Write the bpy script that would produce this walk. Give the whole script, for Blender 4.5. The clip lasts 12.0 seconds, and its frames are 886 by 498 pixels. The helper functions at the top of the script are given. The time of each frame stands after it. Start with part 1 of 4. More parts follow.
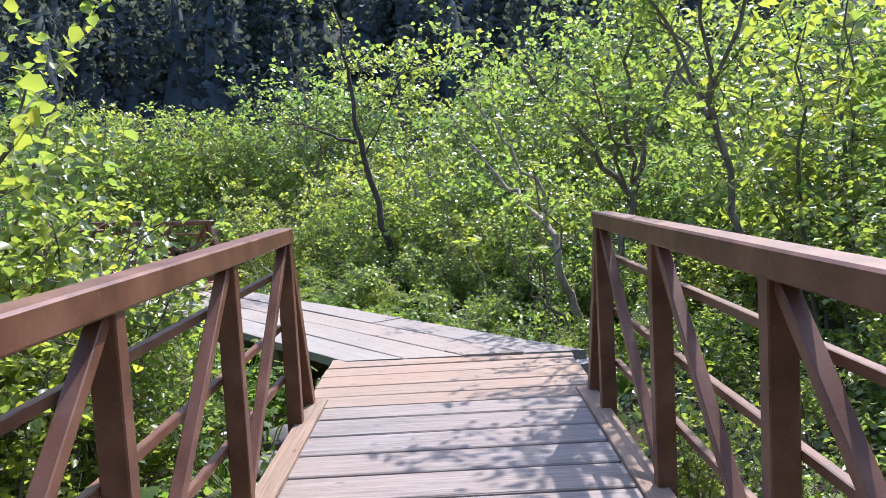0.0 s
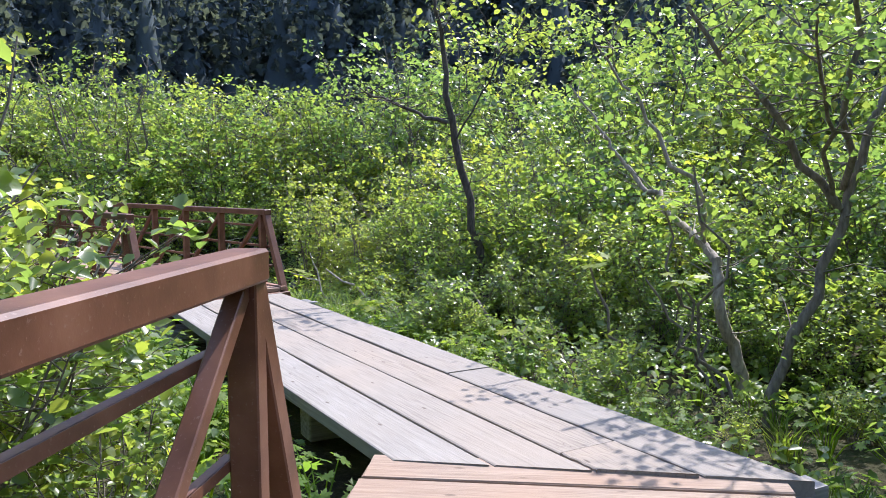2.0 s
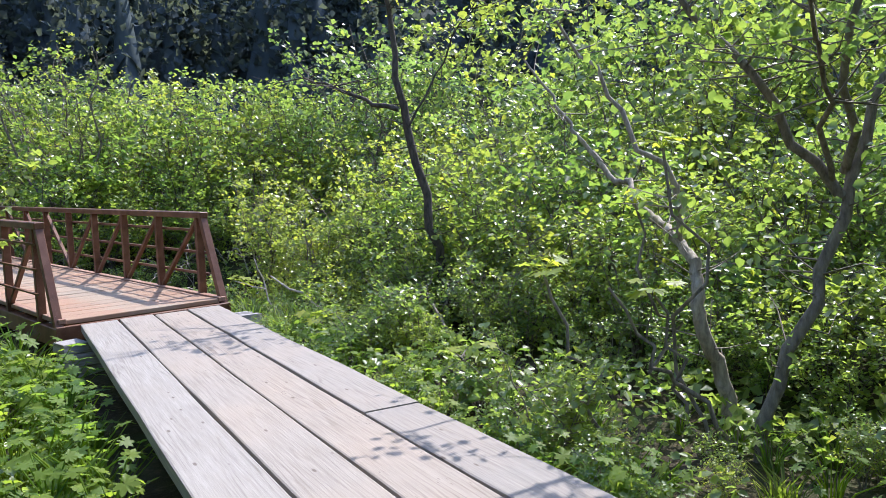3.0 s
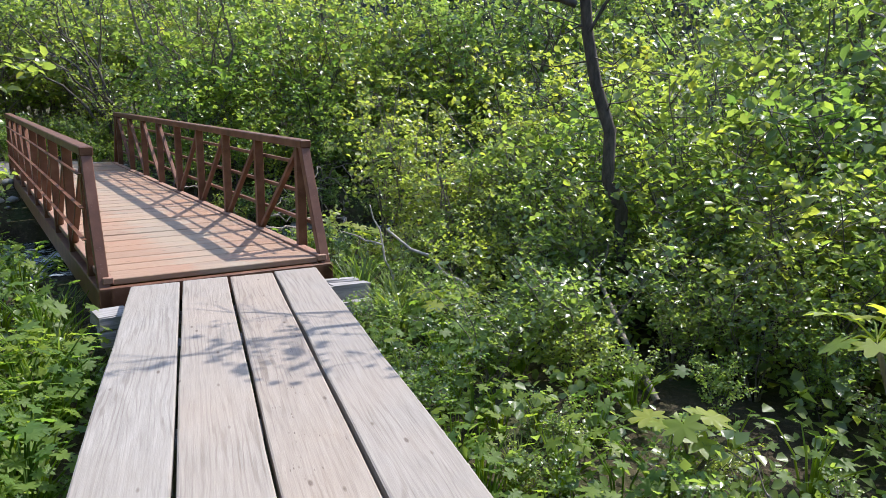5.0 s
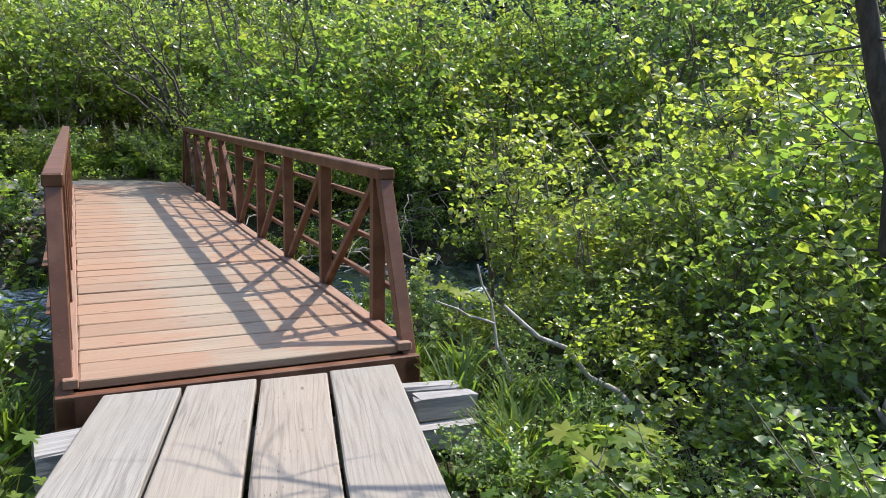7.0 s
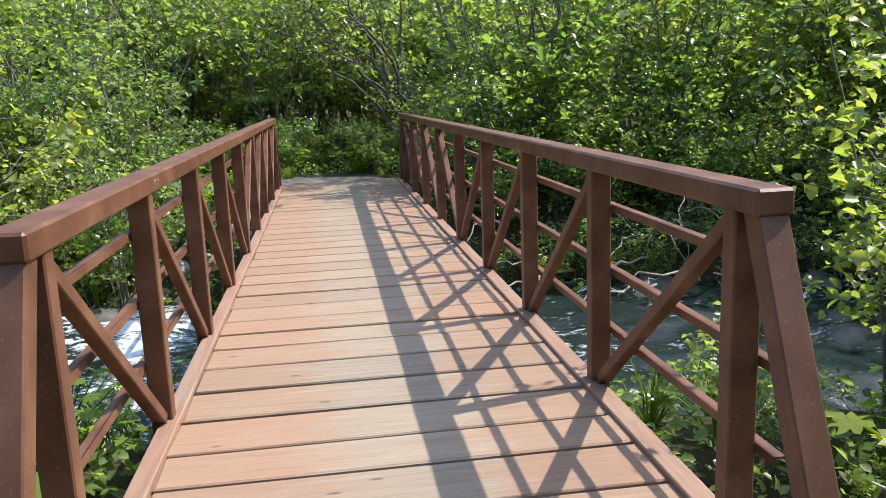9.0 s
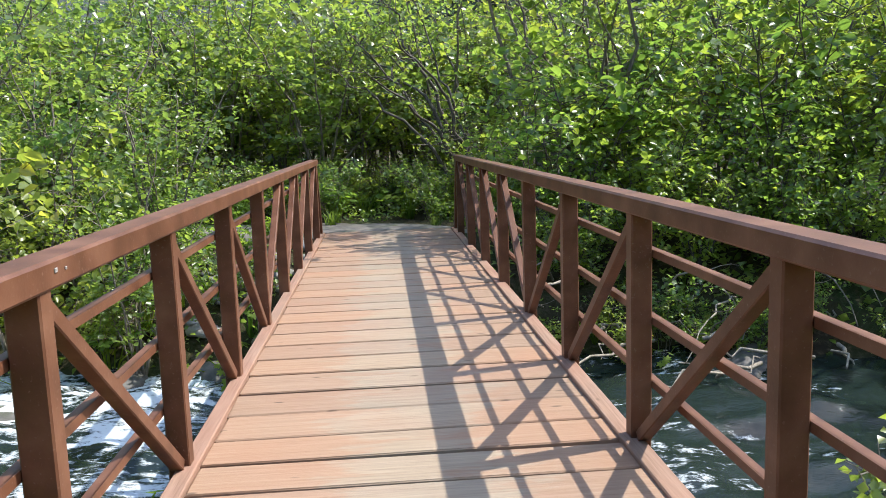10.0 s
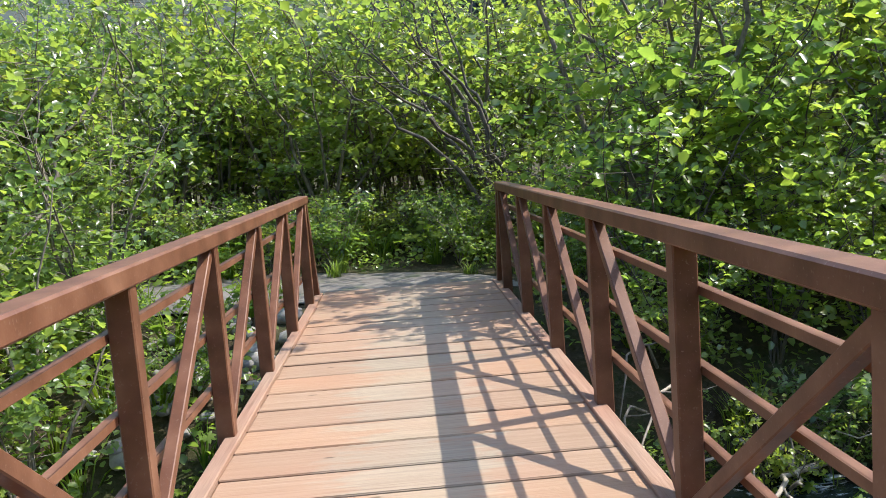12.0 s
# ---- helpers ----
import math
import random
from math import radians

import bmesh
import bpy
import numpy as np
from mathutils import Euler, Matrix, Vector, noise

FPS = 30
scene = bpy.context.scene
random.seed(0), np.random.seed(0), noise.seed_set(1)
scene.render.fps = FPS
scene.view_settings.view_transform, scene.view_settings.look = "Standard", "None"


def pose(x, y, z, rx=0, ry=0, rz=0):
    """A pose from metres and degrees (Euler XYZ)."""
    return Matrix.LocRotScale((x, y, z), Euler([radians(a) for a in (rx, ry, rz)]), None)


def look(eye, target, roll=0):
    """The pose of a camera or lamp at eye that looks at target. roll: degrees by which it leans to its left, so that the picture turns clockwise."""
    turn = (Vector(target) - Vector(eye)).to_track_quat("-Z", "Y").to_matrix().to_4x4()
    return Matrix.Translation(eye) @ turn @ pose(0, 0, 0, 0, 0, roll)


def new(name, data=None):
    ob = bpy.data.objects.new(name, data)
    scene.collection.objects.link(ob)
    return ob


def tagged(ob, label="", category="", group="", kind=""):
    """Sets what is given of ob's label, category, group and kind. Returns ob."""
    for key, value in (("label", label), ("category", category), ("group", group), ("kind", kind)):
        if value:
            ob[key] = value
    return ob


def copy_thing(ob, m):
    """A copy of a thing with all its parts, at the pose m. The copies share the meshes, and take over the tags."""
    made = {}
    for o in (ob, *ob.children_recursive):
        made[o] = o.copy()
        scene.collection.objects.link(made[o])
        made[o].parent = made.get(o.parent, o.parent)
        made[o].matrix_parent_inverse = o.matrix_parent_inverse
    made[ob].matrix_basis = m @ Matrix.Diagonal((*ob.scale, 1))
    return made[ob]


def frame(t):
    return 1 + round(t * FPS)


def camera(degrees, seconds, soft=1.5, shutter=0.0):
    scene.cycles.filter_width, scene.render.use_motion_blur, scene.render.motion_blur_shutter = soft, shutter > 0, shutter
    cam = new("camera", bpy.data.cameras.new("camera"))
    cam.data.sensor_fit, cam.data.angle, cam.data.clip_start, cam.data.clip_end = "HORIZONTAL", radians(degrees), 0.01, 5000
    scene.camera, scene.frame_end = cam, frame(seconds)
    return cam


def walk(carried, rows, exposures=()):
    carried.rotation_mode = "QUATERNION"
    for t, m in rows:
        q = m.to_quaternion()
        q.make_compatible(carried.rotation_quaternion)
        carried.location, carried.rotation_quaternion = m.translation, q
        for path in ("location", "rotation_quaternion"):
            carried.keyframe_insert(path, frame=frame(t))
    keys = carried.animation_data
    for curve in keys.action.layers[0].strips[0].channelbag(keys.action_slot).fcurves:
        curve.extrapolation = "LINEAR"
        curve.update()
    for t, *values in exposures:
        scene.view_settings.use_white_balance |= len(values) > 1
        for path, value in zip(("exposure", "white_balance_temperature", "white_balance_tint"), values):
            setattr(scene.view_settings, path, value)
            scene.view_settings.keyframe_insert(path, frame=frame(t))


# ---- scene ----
cam = camera(58.2, 12.0, soft=0.8)

PATH = [
    (0, (-5.456, -10.713, 1.411), (-3.947, -9.412, 1.244), -3.1),
    (0.5, (-5.004, -10.25, 1.399), (-3.7, -8.74, 1.258), -1.1),
    (1, (-4.582, -9.801, 1.402), (-3.203, -8.362, 1.247), -0.3),
    (1.5, (-4.102, -9.36, 1.408), (-2.744, -7.9, 1.253), -1.0),
    (2, (-3.636, -8.945, 1.376), (-2.287, -7.478, 1.204), -0.3),
    (2.5, (-3.093, -8.741, 1.374), (-1.73, -7.29, 1.186), -1.9),
    (4.3, (-1.394, -7.314, 1.38), (-0.087, -5.831, 1.074), 0.0),
    (4.5, (-1.256, -7.057, 1.362), (0.036, -5.577, 0.989), -0.2),
    (5, (-0.893, -6.407, 1.451), (0.13, -4.734, 1.059), 0.3),
    (5.5, (-0.671, -5.877, 1.464), (0.291, -4.186, 1.0), 0.6),
    (6, (-0.399, -5.332, 1.417), (0.554, -3.63, 0.976), 0.3),
    (6.5, (-0.146, -4.73, 1.409), (0.802, -3.013, 1.018), -0.2),
    (7, (0.105, -4.131, 1.354), (0.931, -2.342, 1.01), 1.0),
    (7.5, (0.307, -3.537, 1.344), (0.887, -1.655, 0.993), 0.6),
    (7.7, (0.409, -3.288, 1.355), (0.97, -1.405, 0.982), -0.6),
    (9.3, (0.743, -1.009, 1.259), (0.943, 0.945, 0.88), -2.5),
    (9.5, (0.768, -0.754, 1.283), (0.933, 1.208, 0.931), -2.6),
    (10, (0.811, -0.117, 1.258), (0.962, 1.857, 0.974), -1.9),
    (10.5, (0.918, 0.577, 1.243), (1.246, 2.532, 0.985), -1.5),
    (11, (0.911, 1.221, 1.243), (1.264, 3.166, 0.94), -1.5),
    (11.5, (0.938, 1.954, 1.243), (1.255, 3.91, 0.97), -1.7),
    (12, (0.917, 2.697, 1.27), (1.007, 4.682, 1.039), -4.2),
]
EXPOSURES = [(0, 1.76, 5900, 22), (2.7, 1.75, 5900, 19), (4.5, 1.57, 6050, 17), (7.5, 1.60, 6250, 12), (9.3, 1.65, 6250, 11), (12, 1.82, 6350, 11)]
walk(cam, [(t, look(eye, target, roll)) for t, eye, target, roll in PATH], EXPOSURES)

# ---- light ----
TO_SUN = Vector((0.78, 0.19, 1.0)).normalized()
world = bpy.data.worlds.new("world")
scene.world = world
world.use_nodes = True
wn = world.node_tree.nodes
sky = wn.new("ShaderNodeTexSky")
sky.sky_type = "NISHITA"
sky.sun_disc = False
sky.sun_elevation = math.asin(TO_SUN.z)
sky.sun_rotation = math.atan2(TO_SUN.x, TO_SUN.y)
wn["Background"].inputs["Strength"].default_value = 0.15
world.node_tree.links.new(sky.outputs["Color"], wn["Background"].inputs["Color"])
sun_data = bpy.data.lights.new("sun", "SUN")
sun_data.energy = 2.4
sun_data.angle = radians(0.55)
sun_data.color = (1.0, 0.95, 0.86)
sun = new("sun", sun_data)
sun.matrix_world = look(TO_SUN * 60, (0, 0, 0))


# ---- materials ----
class Nodes:
    """A small wrapper that builds one node material."""

    def __init__(self, name):
        self.mat = bpy.data.materials.new(name)
        self.mat.use_nodes = True
        self.tree = self.mat.node_tree
        self.bsdf = self.tree.nodes["Principled BSDF"]
        self.out = self.tree.nodes["Material Output"]

    def node(self, kind, **values):
        n = self.tree.nodes.new(kind)
        for key, value in values.items():
            n.inputs[key].default_value = value
        return n

    def link(self, a, b):
        self.tree.links.new(a, b)

    def noise(self, vector, scale, detail=4.0, rough=0.55):
        n = self.node("ShaderNodeTexNoise", Scale=scale, Detail=detail, Roughness=rough)
        if vector is not None:
            self.link(vector, n.inputs["Vector"])
        return n.outputs["Fac"]

    def ramp(self, fac, stops):
        n = self.tree.nodes.new("ShaderNodeValToRGB")
        el = n.color_ramp.elements
        el[0].position, el[0].color = stops[0][0], (*stops[0][1], 1)
        el[1].position, el[1].color = stops[-1][0], (*stops[-1][1], 1)
        for p, c in stops[1:-1]:
            e = el.new(p)
            e.color = (*c, 1)
        self.link(fac, n.inputs["Fac"])
        return n.outputs["Color"]

    def mix(self, fac, a, b, mode="MIX"):
        n = self.tree.nodes.new("ShaderNodeMix")
        n.data_type, n.blend_type = "RGBA", mode
        for sock, v in ((n.inputs[0], fac), (n.inputs[6], a), (n.inputs[7], b)):
            if isinstance(v, (int, float)):
                sock.default_value = v
            elif isinstance(v, tuple):
                sock.default_value = (*v, 1)
            else:
                self.link(v, sock)
        return n.outputs[2]

    def coords(self, stretch=(1, 1, 1), random_shift=False, source="Object"):
        tc = self.tree.nodes.new("ShaderNodeTexCoord")
        mp = self.tree.nodes.new("ShaderNodeMapping")
        mp.inputs["Scale"].default_value = stretch
        self.link(tc.outputs[source], mp.inputs["Vector"])
        if random_shift:
            info = self.tree.nodes.new("ShaderNodeObjectInfo")
            mul = self.node("ShaderNodeMath")
            mul.operation = "MULTIPLY"
            mul.inputs[1].default_value = 37.0
            self.link(info.outputs["Random"], mul.inputs[0])
            self.link(mul.outputs[0], mp.inputs["Location"])
        return mp.outputs["Vector"]

    def bump(self, height, strength, distance=0.01):
        n = self.node("ShaderNodeBump", Strength=strength, Distance=distance)
        self.link(height, n.inputs["Height"])
        self.link(n.outputs["Normal"], self.bsdf.inputs["Normal"])

    def done(self, rough=0.6, metal=0.0, spec=0.5):
        self.bsdf.inputs["Roughness"].default_value = rough
        self.bsdf.inputs["Metallic"].default_value = metal
        self.bsdf.inputs["Specular IOR Level"].default_value = spec
        return self.mat


def world_pos(m):
    g = m.tree.nodes.new("ShaderNodeNewGeometry")
    return g.outputs["Position"]


def steel_material():
    """Brown paint on steel, a little rubbed and stained."""
    m = Nodes("brown_painted_steel")
    p = world_pos(m)
    c = m.ramp(m.noise(p, 5.0, 5), [(0.3, (0.082, 0.033, 0.016)), (0.5, (0.136, 0.057, 0.030)), (0.75, (0.206, 0.099, 0.056))])
    fine = m.noise(p, 90.0, 3)
    c = m.mix(m.ramp(fine, [(0.62, (0, 0, 0)), (0.78, (1, 1, 1))]), c, (0.21, 0.13, 0.095))
    m.link(c, m.bsdf.inputs["Base Color"])
    m.bump(fine, 0.12, 0.003)
    return m.done(0.45, 0.0, 0.35)


def wood_material(name, dark, light, stain, stain_amount, length_axis=1, streak=0.3, rings=0.3, trodden=False, flecks=False):
    """Weathered sawn timber: long grain, cracks, knots and stains."""
    m = Nodes(name)
    st = [14.0, 14.0, 14.0]
    st[length_axis] = 0.9
    v = m.coords(tuple(st), True)
    grain = m.noise(v, 3.0, 7, 0.62)
    st2 = [60.0, 60.0, 60.0]
    st2[length_axis] = 1.6
    v2 = m.coords(tuple(st2), True)
    fine = m.noise(v2, 2.0, 4, 0.6)
    c = m.ramp(grain, [(0.30, dark), (0.5, tuple((a + b) / 2 for a, b in zip(dark, light))), (0.68, light)])
    c = m.mix(streak, c, m.ramp(fine, [(0.28, (0.45, 0.42, 0.40)), (0.5, (1, 1, 1))]), "MULTIPLY")
    wave = m.node("ShaderNodeTexWave", Scale=0.8, Distortion=17.0, Detail=3.0)
    wave.inputs["Detail Scale"].default_value = 1.2
    wave.bands_direction = "Y" if length_axis == 0 else "X"
    st5 = [13.0, 13.0, 13.0]
    st5[length_axis] = 0.8
    m.link(m.coords(tuple(st5), True), wave.inputs["Vector"])
    figure = m.ramp(m.noise(m.coords((3, 3, 3) if length_axis == 2 else ((1, 3, 3) if length_axis == 0 else (3, 1, 3)), True), 1.5, 3), [(0.38, (0.15 * rings,) * 3), (0.62, (1.5 * rings,) * 3)])
    c = m.mix(figure, c, m.ramp(wave.outputs["Fac"], [(0.05, (0.62, 0.58, 0.55)), (0.35, (1, 1, 1))]), "MULTIPLY")
    v3 = m.coords((1, 1, 1), True)
    big = m.noise(v3, 1.3, 3)
    c = m.mix(m.ramp(big, [(0.5 - 0.25 * stain_amount, (0, 0, 0)), (0.72, (1, 1, 1))]), c, m.mix(0.5, c, stain))
    if trodden:
        # feet have rubbed the stain off along the middle
        sep = m.node("ShaderNodeSeparateXYZ")
        m.link(m.coords(), sep.inputs[0])
        ab = m.node("ShaderNodeMath")
        ab.operation = "ABSOLUTE"
        m.link(sep.outputs[0], ab.inputs[0])
        jit = m.node("ShaderNodeMath")
        jit.operation = "MULTIPLY_ADD"
        m.link(m.noise(m.coords((1, 4, 1), True), 2.2, 4, 0.65), jit.inputs[0])
        jit.inputs[1].default_value = 1.25
        m.link(ab.outputs[0], jit.inputs[2])
        c = m.mix(m.ramp(jit.outputs[0], [(0.85, (0, 0, 0)), (1.65, (0.65, 0.65, 0.65))]), m.mix(0.3, c, (0.335, 0.262, 0.195)), m.mix(0.6, c, stain))
    info = m.tree.nodes.new("ShaderNodeObjectInfo")
    tone = m.ramp(info.outputs["Random"], [(0.0, (0.90, 0.91, 0.92)), (0.5, (1, 1, 1)), (1.0, (1.04, 1.0, 0.95))])
    c = m.mix(1.0, c, tone, "MULTIPLY")
    vor = m.tree.nodes.new("ShaderNodeTexVoronoi")
    vor.inputs["Scale"].default_value = 1.0
    st4 = [9.0, 9.0, 9.0]
    st4[length_axis] = 3.0
    m.link(m.coords(tuple(st4), True), vor.inputs["Vector"])
    knot = m.ramp(vor.outputs["Distance"], [(0.05, (1, 1, 1)), (0.10, (0, 0, 0))])
    c = m.mix(knot, c, m.mix(0.7, c, (0.07, 0.045, 0.03)))
    if flecks:
        # short dark checks where the surface has opened along the grain
        chk = m.tree.nodes.new("ShaderNodeTexVoronoi")
        chk.inputs["Scale"].default_value = 1.0
        st6 = [75.0, 75.0, 75.0]
        st6[length_axis] = 16.0
        m.link(m.coords(tuple(st6), True), chk.inputs["Vector"])
        hole = m.ramp(chk.outputs["Distance"], [(0.16, (1, 1, 1)), (0.26, (0, 0, 0))])
        some = m.ramp(m.noise(m.coords((3, 3, 3), True), 2.0, 3), [(0.56, (0, 0, 0)), (0.66, (0.85, 0.85, 0.85))])
        c = m.mix(m.mix(1.0, hole, some, "MULTIPLY"), c, (0.10, 0.075, 0.055))
    m.link(c, m.bsdf.inputs["Base Color"])
    add = m.node("ShaderNodeMath")
    add.operation = "ADD"
    m.link(grain, add.inputs[0])
    m.link(fine, add.inputs[1])
    m.bump(add.outputs[0], 0.35, 0.005)
    return m.done(0.75, 0.0, 0.25)


def leaf_material(name, dark, light, yellow, gloss=0.4, spec=0.5, thin=0.58):
    """A thin green leaf: shines a little, and lets light through."""
    m = Nodes(name)
    g = m.tree.nodes.new("ShaderNodeNewGeometry")
    c = m.ramp(g.outputs["Random Per Island"], [(0.0, dark), (0.6, light), (0.93, light), (1.0, yellow)])
    big = m.noise(g.outputs["Position"], 0.9, 2)
    c = m.mix(m.ramp(big, [(0.35, (0, 0, 0)), (0.65, (1, 1, 1))]), c, m.mix(0.35, c, yellow))
    info = m.tree.nodes.new("ShaderNodeObjectInfo")
    tone = m.ramp(info.outputs["Random"], [(0.0, (0.70, 0.80, 0.85)), (0.5, (1, 1, 1)), (1.0, (1.25, 1.10, 0.85))])
    c = m.mix(1.0, c, tone, "MULTIPLY")
    m.link(c, m.bsdf.inputs["Base Color"])
    tr = m.node("ShaderNodeBsdfTranslucent")
    hue = m.mix(1.0, c, (1.95, 1.92, 1.0), "MULTIPLY")
    m.link(hue, tr.inputs["Color"])
    mx = m.node("ShaderNodeMixShader", Fac=thin)
    m.link(m.bsdf.outputs[0], mx.inputs[1])
    m.link(tr.outputs[0], mx.inputs[2])
    m.link(mx.outputs[0], m.out.inputs["Surface"])
    return m.done(gloss, 0.0, spec)


def bark_material(name, dark, light):
    m = Nodes(name)
    v = m.coords((10, 10, 3))
    n = m.noise(v, 3.0, 6, 0.65)
    m.link(m.ramp(n, [(0.3, dark), (0.7, light)]), m.bsdf.inputs["Base Color"])
    m.bump(n, 0.7, 0.01)
    return m.done(0.85, 0.0, 0.2)


def ground_material():
    """Forest soil with litter and moss; the hillside has distance haze mixed into its colour."""
    m = Nodes("forest_soil")
    p = world_pos(m)
    c = m.ramp(m.noise(p, 1.1, 5), [(0.35, (0.035, 0.026, 0.016)), (0.5, (0.05, 0.045, 0.02)), (0.7, (0.035, 0.06, 0.016))])
    f = m.noise(p, 16.0, 6, 0.7)
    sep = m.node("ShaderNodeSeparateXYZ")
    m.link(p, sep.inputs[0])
    # above this height the soil turns blue-grey: far haze painted on the hill
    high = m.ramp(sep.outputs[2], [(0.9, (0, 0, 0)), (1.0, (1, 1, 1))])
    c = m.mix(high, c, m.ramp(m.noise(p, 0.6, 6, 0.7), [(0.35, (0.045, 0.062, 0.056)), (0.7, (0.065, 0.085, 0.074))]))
    c = m.mix(m.ramp(f, [(0.5, (0, 0, 0)), (0.7, (1, 1, 1))]), c, (0.11, 0.085, 0.05))
    m.link(c, m.bsdf.inputs["Base Color"])
    m.bump(f, 0.9, 0.05)
    return m.done(0.95, 0.0, 0.2)


def stone_material(name, dark, light):
    m = Nodes(name)
    p = world_pos(m)
    n = m.noise(p, 7.0, 6, 0.65)
    c = m.ramp(n, [(0.3, dark), (0.7, light)])
    moss = m.ramp(m.noise(p, 2.3, 4), [(0.55, (0, 0, 0)), (0.68, (1, 1, 1))])
    c = m.mix(moss, c, m.mix(0.6, c, (0.05, 0.07, 0.02)))
    m.link(c, m.bsdf.inputs["Base Color"])
    m.bump(n, 0.6, 0.02)
    return m.done(0.7, 0.0, 0.4)


def water_material():
    """Fast clear water over a dark bed, with foam on the crests."""
    m = Nodes("rushing_water")
    g = m.tree.nodes.new("ShaderNodeNewGeometry")
    p = g.outputs["Position"]
    mp = m.tree.nodes.new("ShaderNodeMapping")
    mp.inputs["Scale"].default_value = (0.55, 1.3, 1.0)
    m.link(p, mp.inputs["Vector"])
    foam = m.noise(mp.outputs[0], 2.0, 8, 0.68)
    fine = m.noise(mp.outputs[0], 14.0, 5, 0.7)
    mask = m.mix(0.48, foam, fine)
    sep = m.node("ShaderNodeSeparateXYZ")
    m.link(p, sep.inputs[0])
    up = m.node("ShaderNodeMapRange")
    for key, value in (("From Min", -2.5), ("From Max", 3.5), ("To Min", 0.06), ("To Max", -0.055)):
        up.inputs[key].default_value = value
    m.link(sep.outputs[0], up.inputs["Value"])
    tot = m.node("ShaderNodeMath")
    m.link(mask, tot.inputs[0])
    m.link(up.outputs[0], tot.inputs[1])
    patch = m.node("ShaderNodeMath")
    patch.operation = "MULTIPLY_ADD"
    m.link(m.noise(p, 0.55, 2), patch.inputs[0])
    patch.inputs[1].default_value = 0.30
    patch.inputs[2].default_value = -0.15
    both = m.node("ShaderNodeMath")
    m.link(tot.outputs[0], both.inputs[0])
    m.link(patch.outputs[0], both.inputs[1])
    tot = both
    white = m.ramp(tot.outputs[0], [(0.52, (0, 0, 0)), (0.60, (1, 1, 1))])
    c = m.mix(white, (0.012, 0.020, 0.018), (0.55, 0.60, 0.61))
    m.link(c, m.bsdf.inputs["Base Color"])
    rough = m.mix(white, (0.03, 0.03, 0.03), (0.6, 0.6, 0.6))
    m.link(rough, m.bsdf.inputs["Roughness"])
    m.bump(m.mix(0.5, foam, fine), 0.35, 0.05)
    return m.done(0.1, 0.0, 0.25)


STEEL = steel_material()
DECK_WOOD = wood_material("red_brown_deck_timber", (0.221, 0.172, 0.113), (0.338, 0.272, 0.188), (0.321, 0.157, 0.089), 0.35, 0, 0.5, 0.3, True)
EDGE_WOOD = wood_material("red_brown_edge_timber", (0.215, 0.142, 0.099), (0.327, 0.224, 0.159), (0.310, 0.133, 0.082), 0.8, 1, 0.4, 0.2)
OLD_DECK_WOOD = wood_material("grey_tan_deck_timber", (0.159, 0.139, 0.122), (0.310, 0.280, 0.249), (0.267, 0.202, 0.155), 0.55, 0, 0.5, 0.4)
OLD_EDGE_WOOD = wood_material("tan_edge_timber", (0.19, 0.135, 0.095), (0.33, 0.245, 0.175), (0.30, 0.18, 0.11), 0.7, 1, 0.5, 0.3)
WARM_DECK_WOOD = wood_material("tan_deck_timber", (0.215, 0.159, 0.116), (0.344, 0.271, 0.202), (0.310, 0.194, 0.120), 0.7, 0, 0.4, 0.3)
PLANK_WOOD = wood_material("weathered_plank_timber", (0.226, 0.200, 0.165), (0.293, 0.262, 0.218), (0.306, 0.251, 0.192), 0.4, 1, 0.07, 0.42)
PITTED_PLANK_WOOD = wood_material("pitted_plank_timber", (0.216, 0.188, 0.154), (0.293, 0.259, 0.214), (0.306, 0.246, 0.184), 0.5, 1, 0.09, 0.5, flecks=True)
SILVER_PLANK_WOOD = wood_material("silvered_plank_timber", (0.215, 0.200, 0.174), (0.303, 0.284, 0.249), (0.246, 0.219, 0.180), 0.3, 1, 0.07, 0.42)
GREY_WOOD = wood_material("grey_driftwood_timber", (0.189, 0.172, 0.155), (0.430, 0.404, 0.370), (0.258, 0.241, 0.215), 0.4, 0)
LEAF_ALDER = leaf_material("alder_leaf", (0.086, 0.150, 0.052), (0.168, 0.242, 0.070), (0.285, 0.31, 0.060), 0.30, 0.75)
LEAF_LOW = leaf_material("undergrowth_leaf", (0.076, 0.142, 0.050), (0.152, 0.232, 0.068), (0.24, 0.29, 0.072), 0.32, 0.85)
LEAF_BROAD = leaf_material("broad_leaf", (0.075, 0.15, 0.036), (0.145, 0.23, 0.042), (0.24, 0.30, 0.04), 0.5, 0.25)
LEAF_BANK = leaf_material("bank_bush_leaf", (0.100, 0.175, 0.048), (0.185, 0.272, 0.066), (0.29, 0.335, 0.06), 0.34, 0.7)
LEAF_YOUNG = leaf_material("young_broad_leaf", (0.17, 0.24, 0.045), (0.235, 0.30, 0.055), (0.29, 0.33, 0.06), 0.45, 0.35)
LEAF_GRASS = leaf_material("grass_blade", (0.05, 0.10, 0.02), (0.11, 0.18, 0.03), (0.22, 0.24, 0.06), 0.5)
LEAF_FAR = leaf_material("distant_leaf", (0.092, 0.158, 0.064), (0.170, 0.250, 0.085), (0.27, 0.31, 0.080), 0.32, 0.85)
# the pale blue-grey is distance haze, put into the needles' colour
HAZED_NEEDLES = leaf_material("hazed_spruce_needles", (0.080, 0.102, 0.114), (0.092, 0.116, 0.124), (0.095, 0.118, 0.122), 1.0, 0.0, 0.3)
BARK_DARK = bark_material("dark_bark", (0.040, 0.034, 0.028), (0.125, 0.105, 0.085))
